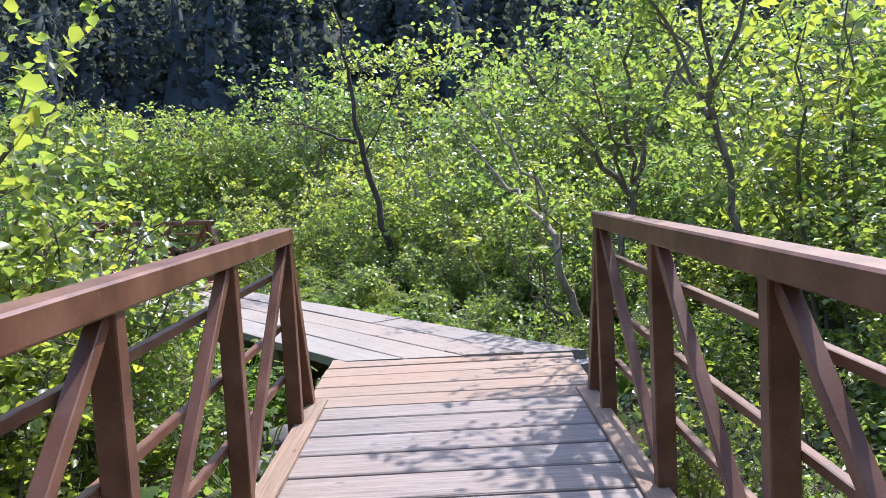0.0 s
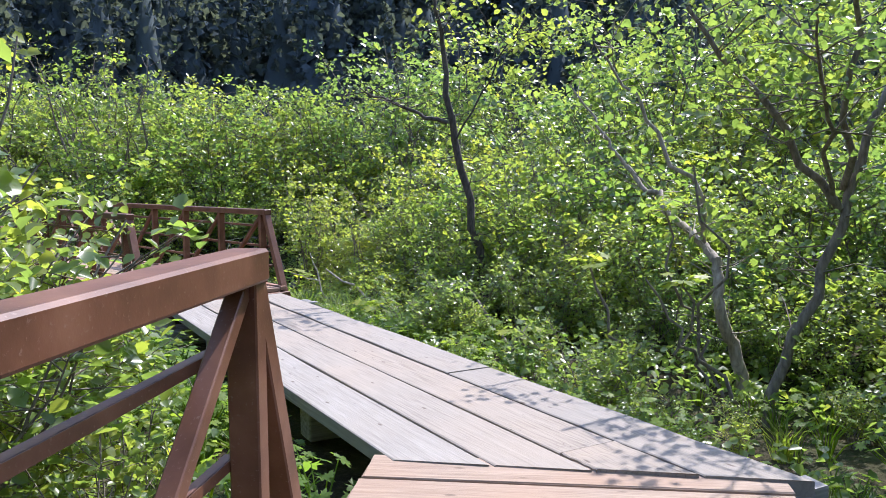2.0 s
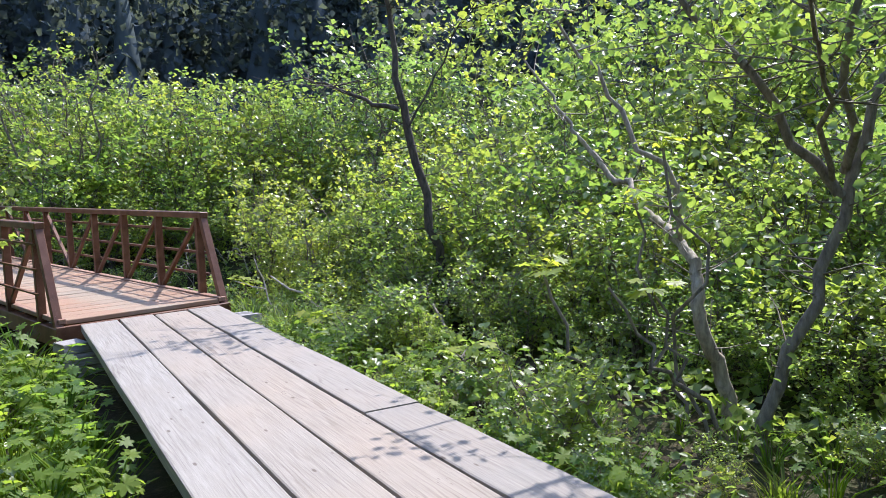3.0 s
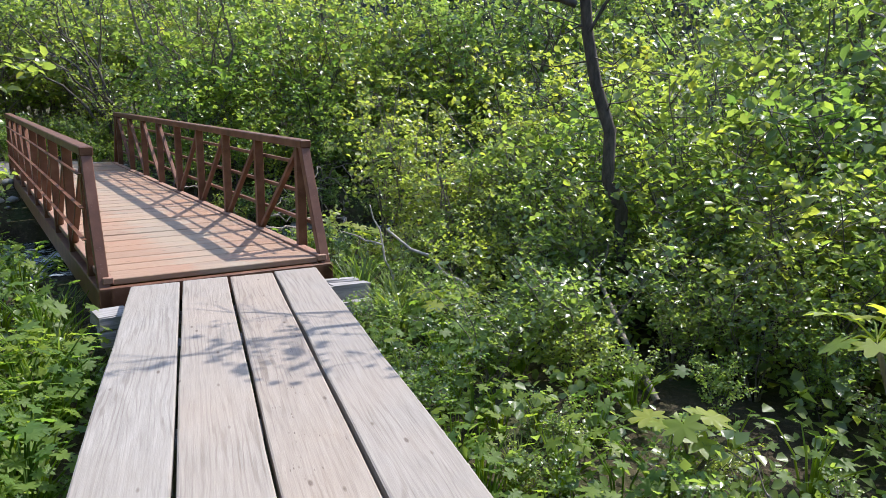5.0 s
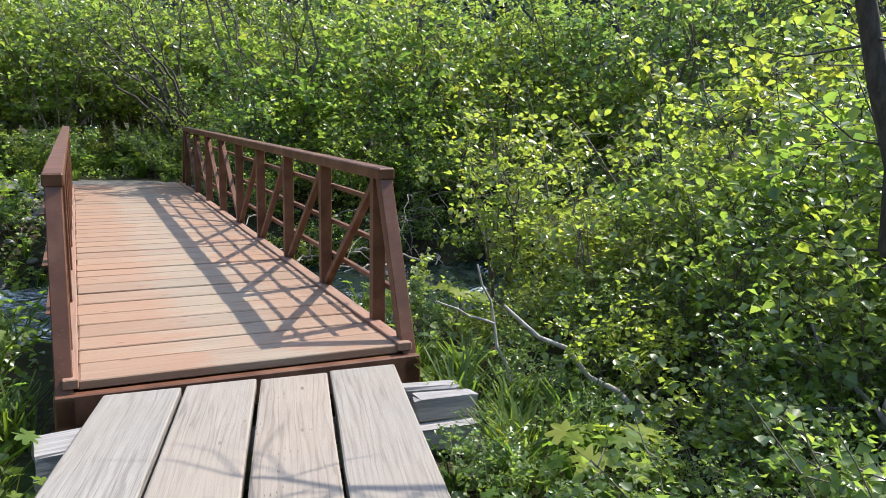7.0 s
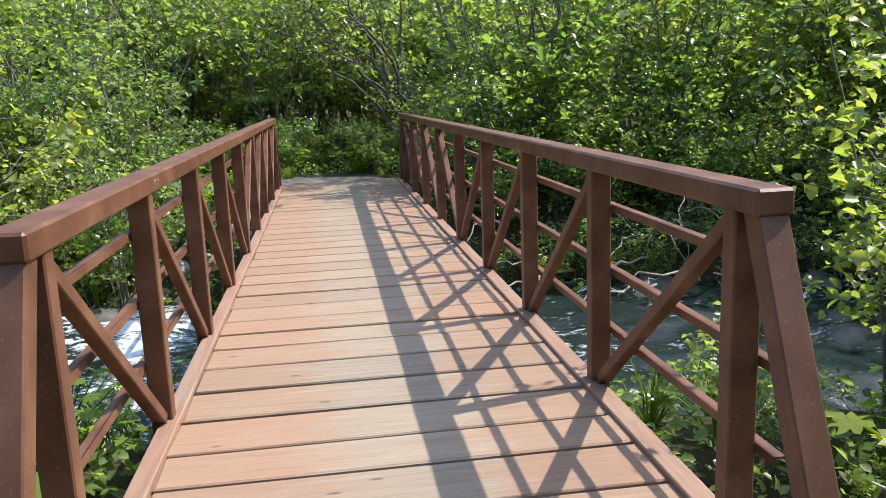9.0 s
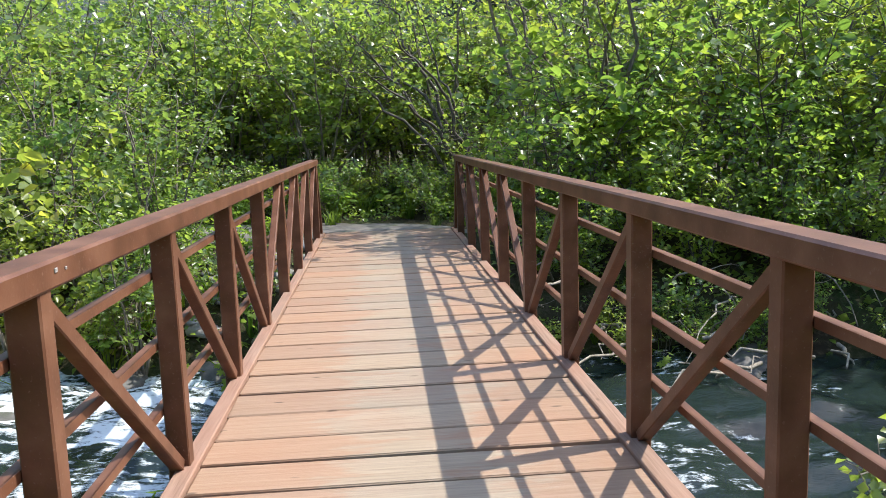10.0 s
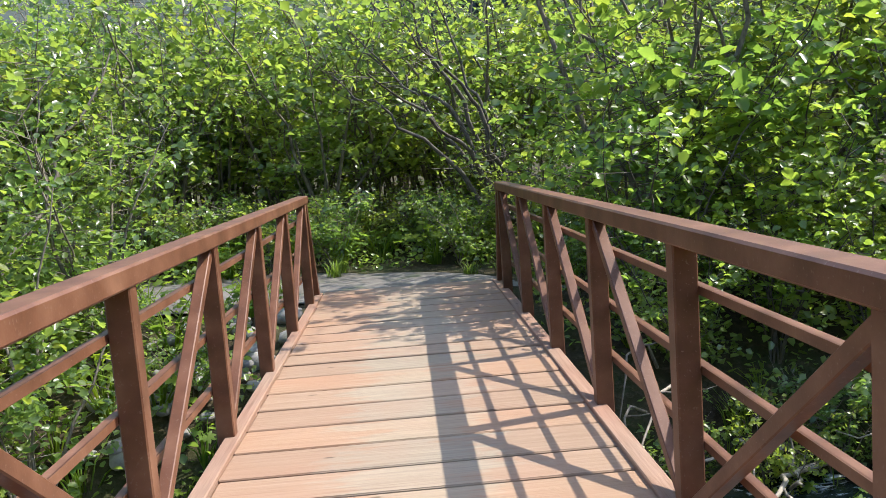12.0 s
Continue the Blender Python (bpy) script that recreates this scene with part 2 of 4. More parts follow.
BARK_MID = bark_material("brown_grey_bark", (0.05, 0.043, 0.035), (0.17, 0.15, 0.125))
BARK_ASH = bark_material("ash_grey_bark", (0.15, 0.125, 0.095), (0.42, 0.37, 0.29))
BARK_GREY = bark_material("grey_bark", (0.085, 0.072, 0.055), (0.27, 0.235, 0.185))
BARK_PALE = bark_material("bleached_wood", (0.258, 0.228, 0.189), (0.516, 0.473, 0.413))
SOIL = ground_material()
STONE = stone_material("stream_stone", (0.045, 0.042, 0.038), (0.15, 0.14, 0.125))
COBBLE = stone_material("pale_cobble", (0.13, 0.12, 0.11), (0.34, 0.32, 0.29))
GRAVEL = stone_material("path_gravel", (0.085, 0.072, 0.060), (0.20, 0.18, 0.155))
WATER = water_material()


# ---- mesh tools ----
def part(name, bm, material, parent, label=""):
    """Links a bmesh as one mesh object under a thing or a part."""
    me = bpy.data.meshes.new(name)
    bm.to_mesh(me)
    bm.free()
    return part_of(name, me, material, parent, label)


def part_of(name, me, material, parent, label="", m=None):
    ob = new(name, me)
    if material and not me.materials:
        me.materials.append(material)
    ob.parent = parent
    if m is not None:
        ob.matrix_basis = m
    return tagged(ob, label=label)


def thing(name, m, label, category, group="", kind=""):
    ob = new(name)
    ob.empty_display_size = 0.2
    ob.matrix_basis = m
    return tagged(ob, label, category, group, kind)


def box_bm(sx, sy, sz, bevel=0.004, centre=(0, 0, 0)):
    bm = bmesh.new()
    bmesh.ops.create_cube(bm, size=1.0, matrix=Matrix.Translation(centre) @ Matrix.Diagonal((sx, sy, sz, 1)))
    if bevel:
        bmesh.ops.bevel(bm, geom=bm.edges[:], offset=bevel, segments=1, affect="EDGES")
    return bm


def box_mesh(name, sx, sy, sz, bevel=0.004, centre=(0, 0, 0)):
    me = bpy.data.meshes.new(name)
    bm = box_bm(sx, sy, sz, bevel, centre)
    bm.to_mesh(me)
    bm.free()
    return me


def between(a, b):
    """The pose of a bar whose long axis Y runs from a to b, its Z kept as upright as it can be."""
    a, b = Vector(a), Vector(b)
    return Matrix.Translation((a + b) / 2) @ (b - a).to_track_quat("Y", "Z").to_matrix().to_4x4()


def mesh_from(name, verts, faces, material, smooth=False):
    """A mesh from arrays of corners and equal-sided faces."""
    verts = np.asarray(verts, dtype=np.float32)
    faces = np.asarray(faces, dtype=np.int32)
    me = bpy.data.meshes.new(name)
    me.vertices.add(len(verts))
    me.vertices.foreach_set("co", verts.ravel())
    k = faces.shape[1]
    me.loops.add(faces.size)
    me.loops.foreach_set("vertex_index", faces.ravel())
    me.polygons.add(len(faces))
    me.polygons.foreach_set("loop_start", np.arange(0, faces.size, k, dtype=np.int32))
    me.polygons.foreach_set("loop_total", np.full(len(faces), k, dtype=np.int32))
    if smooth:
        me.polygons.foreach_set("use_smooth", np.ones(len(faces), dtype=bool))
    me.update(calc_edges=True)
    me.validate()
    me.materials.append(material)
    return me


def tubes(lines, sides=5):
    """Tapered tubes along lines of (point, radius); all of them as quads."""
    vs, fs, n0 = [], [], 0
    for line in lines:
        pts = np.array([p for p, r in line], dtype=float)
        rad = np.array([r for p, r in line])
        tan = np.gradient(pts, axis=0)
        tan /= np.linalg.norm(tan, axis=1)[:, None] + 1e-9
        ref = np.array([1.0, 0.0, 0.0]) if abs(tan[0][2]) > 0.7 else np.array([0.0, 0.0, 1.0])
        u = np.cross(tan, ref)
        u /= np.linalg.norm(u, axis=1)[:, None] + 1e-9
        w = np.cross(tan, u)
        a = np.arange(sides) * 2 * np.pi / sides
        ring = pts[:, None] + rad[:, None, None] * (np.cos(a)[None, :, None] * u[:, None] + np.sin(a)[None, :, None] * w[:, None])
        vs.append(ring.reshape(-1, 3))
        i, j = np.meshgrid(np.arange(len(pts) - 1), np.arange(sides), indexing="ij")
        p = n0 + i * sides + j
        q = n0 + i * sides + (j + 1) % sides
        fs.append(np.stack([p, q, q + sides, p + sides], -1).reshape(-1, 4))
        n0 += len(pts) * sides
    return np.concatenate(vs), np.concatenate(fs)


def leaves(points, size, rng, flat=0.55, oval=True, width=0.36):
    """Leaf blades at the points: folded ovals of four triangles, or folded diamonds of two."""
    n = len(points)
    nrm = rng.normal(size=(n, 3))
    nrm[:, 2] = np.abs(nrm[:, 2]) + flat
    nrm /= np.linalg.norm(nrm, axis=1)[:, None]
    d = rng.normal(size=(n, 3))
    d -= nrm * (d * nrm).sum(1)[:, None]
    d /= np.linalg.norm(d, axis=1)[:, None]
    s = np.cross(d, nrm)
    ln = size * rng.uniform(0.6, 1.35, n)[:, None]
    wd = ln * width * rng.uniform(0.85, 1.2, n)[:, None]
    up = nrm * ln * 0.10
    tipdrop = nrm * ln * -0.16
    b = points
    if oval:
        v = np.stack([b, b + d * ln * 0.32 + s * wd + up, b + d * ln * 0.72 + s * wd * 0.78 + up * 0.6, b + d * ln + tipdrop,
                      b + d * ln * 0.72 - s * wd * 0.78 + up * 0.6, b + d * ln * 0.32 - s * wd + up], 1).reshape(-1, 3)
        k = np.arange(n)[:, None] * 6
        f = np.concatenate([k + np.array([[0, 1, 2, 3]]), k + np.array([[0, 3, 4, 5]])])
    else:
        v = np.stack([b, b + d * ln * 0.5 + s * wd * 1.2 + up, b + d * ln + tipdrop, b + d * ln * 0.5 - s * wd * 1.2 + up], 1).reshape(-1, 3)
        k = np.arange(n)[:, None] * 4
        f = np.concatenate([k + np.array([[0, 1, 2]]), k + np.array([[0, 2, 3]])])
    return v, f


# ---- the lie of the land ----
def corridor(x, y):
    """Metres from a place to the edge of the walkway (bridges and boardwalk), and the side: +1 on the sunny right."""
    best, side = 1e9, 1
    for (ax, ay), (bx, by), half in (((-9.6, -14.2), (-0.77, -6.67), 1.0), ((-0.77, -6.67), (0.9, -0.1), 0.76), ((0.9, -0.1), (0.9, 10.4), 1.0)):
        dx, dy = bx - ax, by - ay
        t = min(1, max(0, ((x - ax) * dx + (y - ay) * dy) / (dx * dx + dy * dy)))
        px, py = x - ax - t * dx, y - ay - t * dy
        d = math.hypot(px, py) - half
        if d < best:
            best, side = d, (1 if dx * py - dy * px < 0 else -1)
    return best, side


def stream_y(x):
    return 5.55 - 0.22 * x + 0.5 * math.sin(x * 0.35)


def smooth_step(a, b, v):
    t = min(1.0, max(0.0, (v - a) / (b - a)))
    return t * t * (3 - 2 * t)


def ground_z(x, y):
    z = -0.48 + 0.10 * noise.noise((x * 0.4, y * 0.4, 0.0)) + 0.05 * noise.noise((x * 1.7, y * 1.7, 3.0))
    end = smooth_step(8.4, 10.2, y + 0.15 * x)
    z = z * (1 - end) + end * (-0.06 + 0.02 * noise.noise((x, y, 5.0)) + 0.04 * max(0.0, y - 14))
    off = abs(y - stream_y(x))
    cut = 1 - smooth_step(1.9, 3.0, off)
    z -= cut * (z + 1.32)
    r = math.hypot(x - 1, y + 1)
    if r > 45:
        z += (r - 45) * 0.55 + 2.5 * noise.noise((x * 0.03, y * 0.03, 1.0))
    return z


# ---- ground, water ----
def build_ground():
    """One sheet, fine near the walkway and coarser out to the hills."""
    u = np.linspace(-1, 1, 191)
    axis = np.sign(u) * (14 * np.abs(u) + 210 * np.abs(u) ** 5)
    xs, ys = axis + 1.0, axis - 1.0
    v = [(x, y, ground_z(x, y)) for y in ys for x in xs]
    n = len(xs)
    i, j = np.meshgrid(np.arange(n - 1), np.arange(n - 1), indexing="ij")
    a = (i * n + j).ravel()
    f = np.stack([a, a + 1, a + n + 1, a + n], -1)
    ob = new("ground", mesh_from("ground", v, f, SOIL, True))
    tagged(ob, "dark forest soil with leaf litter and moss, hillside tinted blue-grey as haze", "ground", kind="structure")


def build_water():
    """The stream's surface, heaped into standing waves."""
    xs = np.arange(-16, 16.01, 0.09)
    ws = np.linspace(-2.7, 2.7, 56)
    v = []
    for w in ws:
        for x in xs:
            y = stream_y(x) + w
            q = Vector((x * 0.9, y * 1.6, 0.0))
            z = -1.02 + 0.13 * noise.noise(q * 1.1) + 0.07 * noise.noise(q * 2.7) + 0.035 * noise.noise(q * 6.5)
            v.append((x, y, z))
    n = len(xs)
    i, j = np.meshgrid(np.arange(len(ws) - 1), np.arange(n - 1), indexing="ij")
    a = (i * n + j).ravel()
    ob = new("water", mesh_from("water", v, np.stack([a, a + 1, a + n + 1, a + n], -1), WATER, True))
    tagged(ob, "rushing clear stream with white foam on dark water", "stream", kind="structure")


def build_path():
    """Trodden gravel where the bridge lands, bending away between the shrubs."""
    v, f = [], []
    steps = 40
    for k in range(steps):
        t = k / (steps - 1)
        y = 10.4 + 1.35 * math.sin(t * 1.5)
        x = 0.9 - 5.5 * t * t
        ang = 1.45 * min(1.0, 1.4 * t)
        for w in np.linspace(-1.15, 1.15, 13):
            px, py = x + w * math.cos(ang), y + w * math.sin(ang)
            edge = 0.03 * (1 - abs(w) / 1.15)
            v.append((px, py, ground_z(px, py) + 0.012 + edge + 0.01 * noise.noise((px * 6, py * 6, 0))))
    for k in range(steps - 1):
        for j in range(12):
            a = k * 13 + j
            f.append((a, a + 1, a + 14, a + 13))
    ob = new("path", mesh_from("path", v, f, GRAVEL, True))
    tagged(ob, "grey gravel footpath at the end of the bridge", "path", kind="structure")


# ---- footbridges ----
def footbridge(m, label, half, high, posts, over, flip, deck_from, deck_to, deck_half, deck_from_wide, wood, lean_start, lean_end, seed):
    """A steel truss footbridge: m lays its local frame (x across, y along, z up from the deck)."""
    rnd = random.Random(seed)
    br = thing("footbridge", m, label, "bridge")
    ps, off = 0.085, half + 0.045
    rail_high = 0.072 if wood is DECK_WOOD else 0.088
    post_me = box_mesh("post", ps, 0.07, high + 0.15, 0.005)
    for y in posts:
        for sx in (-1, 1):
            part_of("post", post_me, STEEL, br, m=pose(sx * off, y, (high - 0.22) / 2 - 0.02))
    y0, y1 = posts[0] - over, posts[-1] + over
    rail_me = box_mesh("top_rail", 0.105, y1 - y0, rail_high, 0.008)
    for sx in (-1, 1):
        part_of("top_rail", rail_me, STEEL, br, m=pose(sx * off, (y0 + y1) / 2, high - rail_high / 2))
    # diagonals lean towards the middle of the span
    for a, b in zip(posts, posts[1:]):
        top_near = a < flip
        for sx in (-1, 1):
            x = sx * off
            p = (x, a + 0.03, high - 0.095) if top_near else (x, a + 0.05, 0.03)
            q = (x, b - 0.05, 0.03) if top_near else (x, b - 0.03, high - 0.095)
            ln = (Vector(q) - Vector(p)).length
            part_of("diagonal_brace", box_mesh("diagonal_brace", 0.05, ln, 0.047, 0.004), STEEL, br, m=between(p, q))
    # leaning end braces
    for y, lean in ((y0 + 0.05, lean_start), (y1 - 0.05, lean_end)):
        if lean:
            for sx in (-1, 1):
                p, q = (sx * off, y + (0.02 if lean < 0 else -0.02), high - 0.02), (sx * off, y + lean, -0.08)
                ln = (Vector(q) - Vector(p)).length
                part_of("end_brace", box_mesh("end_brace", 0.085, ln, 0.075, 0.005), STEEL, br, m=between(p, q))
    # three angle irons along the outside
    for z in (0.24, 0.50, 0.77):
        for sx in (-1, 1):
            bm = box_bm(0.006, y1 - y0 - 0.06, 0.03, 0.0)
            bm2 = box_bm(0.03, y1 - y0 - 0.06, 0.006, 0.0, (sx * 0.015, 0, 0.012))
            me = bpy.data.meshes.new("tmp")
            bm2.to_mesh(me)
            bm.from_mesh(me)
            bm2.free()
            bpy.data.meshes.remove(me)
            ob = part("side_rail", bm, STEEL, br)
            ob.matrix_basis = pose(sx * (off + ps / 2 + 0.004), (y0 + y1) / 2, z * high)
    # girders and edge strips
    g0, g1 = deck_from, deck_to
    gir = box_mesh("girder", 0.10, g1 - g0, 0.20, 0.006)
    for sx in (-1, 1):
        part_of("girder", gir, STEEL, br, m=pose(sx * off, (g0 + g1) / 2, -0.17))
        wide = (0.075 if sx < 0 else 0.085) if wood is DECK_WOOD else 0.12
        strip = box_mesh("edge_strip", wide, y1 - y0 + abs(lean_start) + abs(lean_end) - 0.02, 0.05, 0.005)
        part_of("edge_strip", strip, EDGE_WOOD if wood is DECK_WOOD else OLD_EDGE_WOOD, br,
                m=pose(sx * (half + 0.0525 - wide / 2), (y0 + y1 - abs(lean_start) + abs(lean_end)) / 2, -0.007))
    for y in (g0 + 0.03, g1 - 0.03):
        part_of("end_channel", box_mesh("end_channel", 2 * half + 0.18, 0.06, 0.16, 0.006), STEEL, br, m=pose(0, y, -0.135))
    y = g0 + 0.2
    while y < g1:
        part_of("floor_beam", box_mesh("floor_beam", 2 * half, 0.08, 0.14, 0.0), STEEL, br, m=pose(0, y, -0.13))
        y += 1.2
    # deck planks, one by one
    y = deck_from + 0.062
    narrow = deck_half
    while y < deck_to - 0.1:
        w = rnd.choice((0.285, 0.29, 0.295, 0.24))
        h = half + 0.075 if y > deck_from_wide else narrow
        me = deck_plank_mesh(round(h, 3), round(w, 2), rnd.randrange(4))
        part_of("deck_plank", me, WARM_DECK_WOOD if y > deck_from_wide else wood, br,
                m=pose(rnd.uniform(-0.004, 0.004), y + w / 2, rnd.uniform(-0.004, 0.002), 0, rnd.uniform(-0.12, 0.12), rnd.uniform(-0.12, 0.12)))
        y += w + rnd.choice((0.010, 0.014, 0.018, 0.026))
    return br


PLANKS = {}


def deck_plank_mesh(h, w, kind):
    """A sawn plank lying across the bridge, its edges a little worn."""
    key = (h, w, kind)
    if key not in PLANKS:
        rnd = random.Random(kind * 7 + int(h * 1000))
        bm = box_bm(2 * h, w, 0.05, 0.006, (0, 0, -0.025))
        for v in bm.verts:
            v.co.x += rnd.uniform(-0.006, 0.006)
            v.co.y += rnd.uniform(-0.0022, 0.0022)
        me = bpy.data.meshes.new("deck_plank")
        bm.to_mesh(me)
        bm.free()
        PLANKS[key] = me
    return PLANKS[key]


def build_bridges():
    posts = [0.585 + 1.172 * k for k in range(9)]
    big = footbridge(pose(0.905, 0, 0), "brown steel truss footbridge with worn red-brown timber deck", 0.872, 1.0, posts, 0.16, posts[4] - 0.1, -0.02, 10.55, 0.848, 99,
               DECK_WOOD, -0.42, 0.42, 3)
    part_of("paint_scrape", box_mesh("paint_scrape", 0.004, 0.016, 0.012, 0.0015), GREY_WOOD, big, "bare pale scrape in the paint", pose(-0.863, 1.80, 0.972))
    part_of("paint_scrape", box_mesh("paint_scrape", 0.004, 0.010, 0.008, 0.0015), GREY_WOOD, big, "bare pale scrape in the paint", pose(-0.863, 1.86, 0.968))
    posts = [-1.66 - 1.2 * k for k in range(8, -1, -1)]
    footbridge(pose(-0.76, -6.68, 0.048, 0, 0, -49.6), "brown steel truss footbridge with grey weathered plank deck", 0.865, 1.15, posts, 0.05, posts[3], -11.6, 0.0, 0.80,
               -1.36, OLD_DECK_WOOD, -0.3, 0.45, 5)


# ---- boardwalk ----
def build_boardwalk():
    """Four rows of broad planks laid lengthwise between the two bridges."""
    yaw = radians(-13.9)
    e, n = Vector((-math.sin(yaw), math.cos(yaw), 0)), Vector((math.cos(yaw), math.sin(yaw), 0))
    bw = thing("boardwalk", Matrix.Translation((0, 0, 0)), "boardwalk of four broad weathered grey-tan planks", "boardwalk")
    lat0, wid = 0.178, 0.366
    near = lambda w: -6.23 - (w - 0.20) * 0.80
    far = lambda w: -0.04 + (w - 0.17) * 0.191
    rnd = random.Random(11)
    joints = ((), (), (-6.53,), (-4.75,))
    for row in range(4):
        a, b = lat0 + wid * row + 0.010 * (row > 0), lat0 + wid * (row + 1) - 0.010 * (row < 3)
        cuts = [None, *joints[row], None]
        for k in range(len(cuts) - 1):
            sa0, sa1 = (near(a), near(b)) if cuts[k] is None else (cuts[k] + 0.004, cuts[k] + 0.012)
            sb0, sb1 = (far(a), far(b)) if cuts[k + 1] is None else (cuts[k + 1] - 0.004, cuts[k + 1] + 0.004)
            if min(sb0 - sa0, sb1 - sa1) < 0.05:
                continue
            mid = (sa0 + sa1 + sb0 + sb1) / 4
            bm = bmesh.new()
            seg = 8
            rings = []
            for q in range(seg + 1):
                t = q / seg
                la, lb = sa0 + (sb0 - sa0) * t, sa1 + (sb1 - sa1) * t
                wob = [rnd.uniform(-0.004, 0.004) for _ in range(2)]
                rise = rnd.uniform(-0.003, 0.003)
                pts = []
                for la_, lat, z in ((la, a + wob[0], -0.004), (la, a + 0.008 + wob[0], 0.0), (lb, b - 0.008 + wob[1], 0.0), (lb, b + wob[1], -0.004),
                                    (lb, b + wob[1], -0.075), (la, a + wob[0], -0.075)):
                    pts.append(bm.verts.new((lat - (a + b) / 2, la_ - mid, z + (rise if z > -0.05 else 0))))
                rings.append(pts)
            for r0, r1 in zip(rings, rings[1:]):
                for j in range(6):
                    bm.faces.new((r0[j], r0[(j + 1) % 6], r1[(j + 1) % 6], r1[j]))
            bm.faces.new(rings[0])
            bm.faces.new(list(reversed(rings[-1])))
            bmesh.ops.recalc_face_normals(bm, faces=bm.faces[:])
            ob = part("plank", bm, (SILVER_PLANK_WOOD, PLANK_WOOD, PITTED_PLANK_WOOD, PLANK_WOOD)[row], bw, "silver-grey plank" if row == 0 else "")
            c = n * ((a + b) / 2) + e * mid
            z = -0.045 - 0.0155 * mid + rnd.uniform(-0.004, 0.004)
            ob.matrix_basis = pose(c.x, c.y, z, math.degrees(math.atan(-0.0155)), 0, -13.9)
    for s in (-5.9, -4.4, -2.9, -1.4):
        c = n * (lat0 + wid * 2) + e * s
        part_of("cross_timber", box_mesh("cross_timber", 1.12, 0.2, 0.34, 0.012), GREY_WOOD, bw, m=pose(c.x, c.y, -0.124 - 0.0155 * s - 0.17, 0, 0, -13.9))


def build_timbers():
    """Grey sill timbers stacked under the end of the second bridge."""
    for k, (x, y, z, lx, ly, lz, rz) in enumerate(((0.93, -0.36, -0.335, 2.12, 0.34, 0.12, -4), (0.93, -0.30, -0.47, 2.0, 0.40, 0.14, -2),
                                                   (1.78, -0.27, -0.205, 0.36, 0.12, 0.13, -12), (1.83, -0.43, -0.21, 0.34, 0.13, 0.12, -3), (-0.02, -0.3, -0.215, 0.26, 0.26, 0.11, 8), (0.15, -7.32, -0.37, 0.40, 0.17, 0.5, -14))):
        bm = box_bm(lx, ly, lz, 0.012)
        rnd = random.Random(k)
        for v in bm.verts:
            v.co += Vector((rnd.uniform(-0.02, 0.02), rnd.uniform(-0.01, 0.01), rnd.uniform(-0.006, 0.006)))
        me = bpy.data.meshes.new("sill_timber")
        bm.to_mesh(me)
        bm.free()
        me.materials.append(GREY_WOOD)
        ob = new("sill_timber", me)
        ob.matrix_basis = pose(x, y, z, 0, 0, rz)
        tagged(ob, "split grey weathered sill timber under the bridge end" if k < 5 else "pale grey timber block beside the boardwalk end", "timber", "sill timbers")


# ---- plants ----
def shrub_lines(rng, stems, high, spread, twigs, base=0.0, r0=0.02, bend=0.35):
    """Stems that rise and lean out, twigs off them, and the places of the leaves' twigs."""
    lines, ends = [], []
    for k in range(stems):
        a = rng.uniform(0, 2 * np.pi)
        out = np.array([np.cos(a), np.sin(a), 0.0])
        top = high * rng.uniform(0.6, 1.0)
        reach = spread * rng.uniform(0.25, 1.0)
        side = np.array([-out[1], out[0], 0.0]) * rng.normal() * bend
        pts = []
        for q in range(9):
            t = q / 8
            p = out * (0.06 + reach * t ** 1.4) + side * np.sin(t * 3) * 0.5 + np.array([0, 0, base + top * (t ** 0.9)])
            p[:2] += rng.normal(size=2) * 0.035 * high * t * 0.4
            pts.append(p)
        rad = r0 * high * 0.35 * rng.uniform(0.6, 1.2)
        lines.append([(p, rad * (1 - 0.85 * q / 8) + 0.002) for q, p in enumerate(pts)])
        pts = np.array(pts)
        for _ in range(twigs):
            t = rng.uniform(0.12, 1.0) ** 0.75
            i = min(7, int(t * 8))
            p = pts[i] + (pts[i + 1] - pts[i]) * (t * 8 - i)
            b = rng.uniform(0, 2 * np.pi)
            d = np.array([np.cos(b), np.sin(b), rng.uniform(-0.1, 0.7)])
            ln = high * rng.uniform(0.09, 0.24)
            q1 = p + d * ln * 0.5 + np.array([0, 0, 0.02])
            q2 = p + d * ln
            lines.append([(p, 0.006), (q2, 0.002)])
            ends.append((p, q1, q2))
    return lines, ends


def crown_points(rng, ends, per_twig, scatter):
    out = []
    for p, q1, q2 in ends:
        t = rng.uniform(0.2, 1.0, per_twig)[:, None] ** 0.6 * 1.06
        out.append(p + (q2 - p) * t + rng.normal(size=(per_twig, 3)) * scatter)
    return np.concatenate(out)


def make_shrub(name, seed, stems, high, spread, twigs, per_twig, size, leaf, bark, label, category, oval=True, base=0.0, r0=0.02, scatter=0.055, sides=5, flat=0.75):
    rng = np.random.default_rng(seed)
    ob = thing(name, pose(0, 0, -60), label, category)
    lines, ends = shrub_lines(rng, stems, high, spread, twigs, base, r0)
    lines.sort(key=len, reverse=True)
    big = [l for l in lines if len(l) > 3]
    small = [l for l in lines if len(l) <= 3]
    v1, f1 = tubes(big, sides)
    v2, f2 = tubes(small, 3)
    part_of("branchwork", mesh_from("branchwork", np.concatenate([v1, v2]), np.concatenate([f1, f2 + len(v1)]), bark, True), None, ob)
    pts = crown_points(rng, ends, per_twig, scatter)
    v, f = leaves(pts, size, rng, flat, oval)
    part_of("crown", mesh_from("crown", v, f, leaf), None, ob)
    return ob


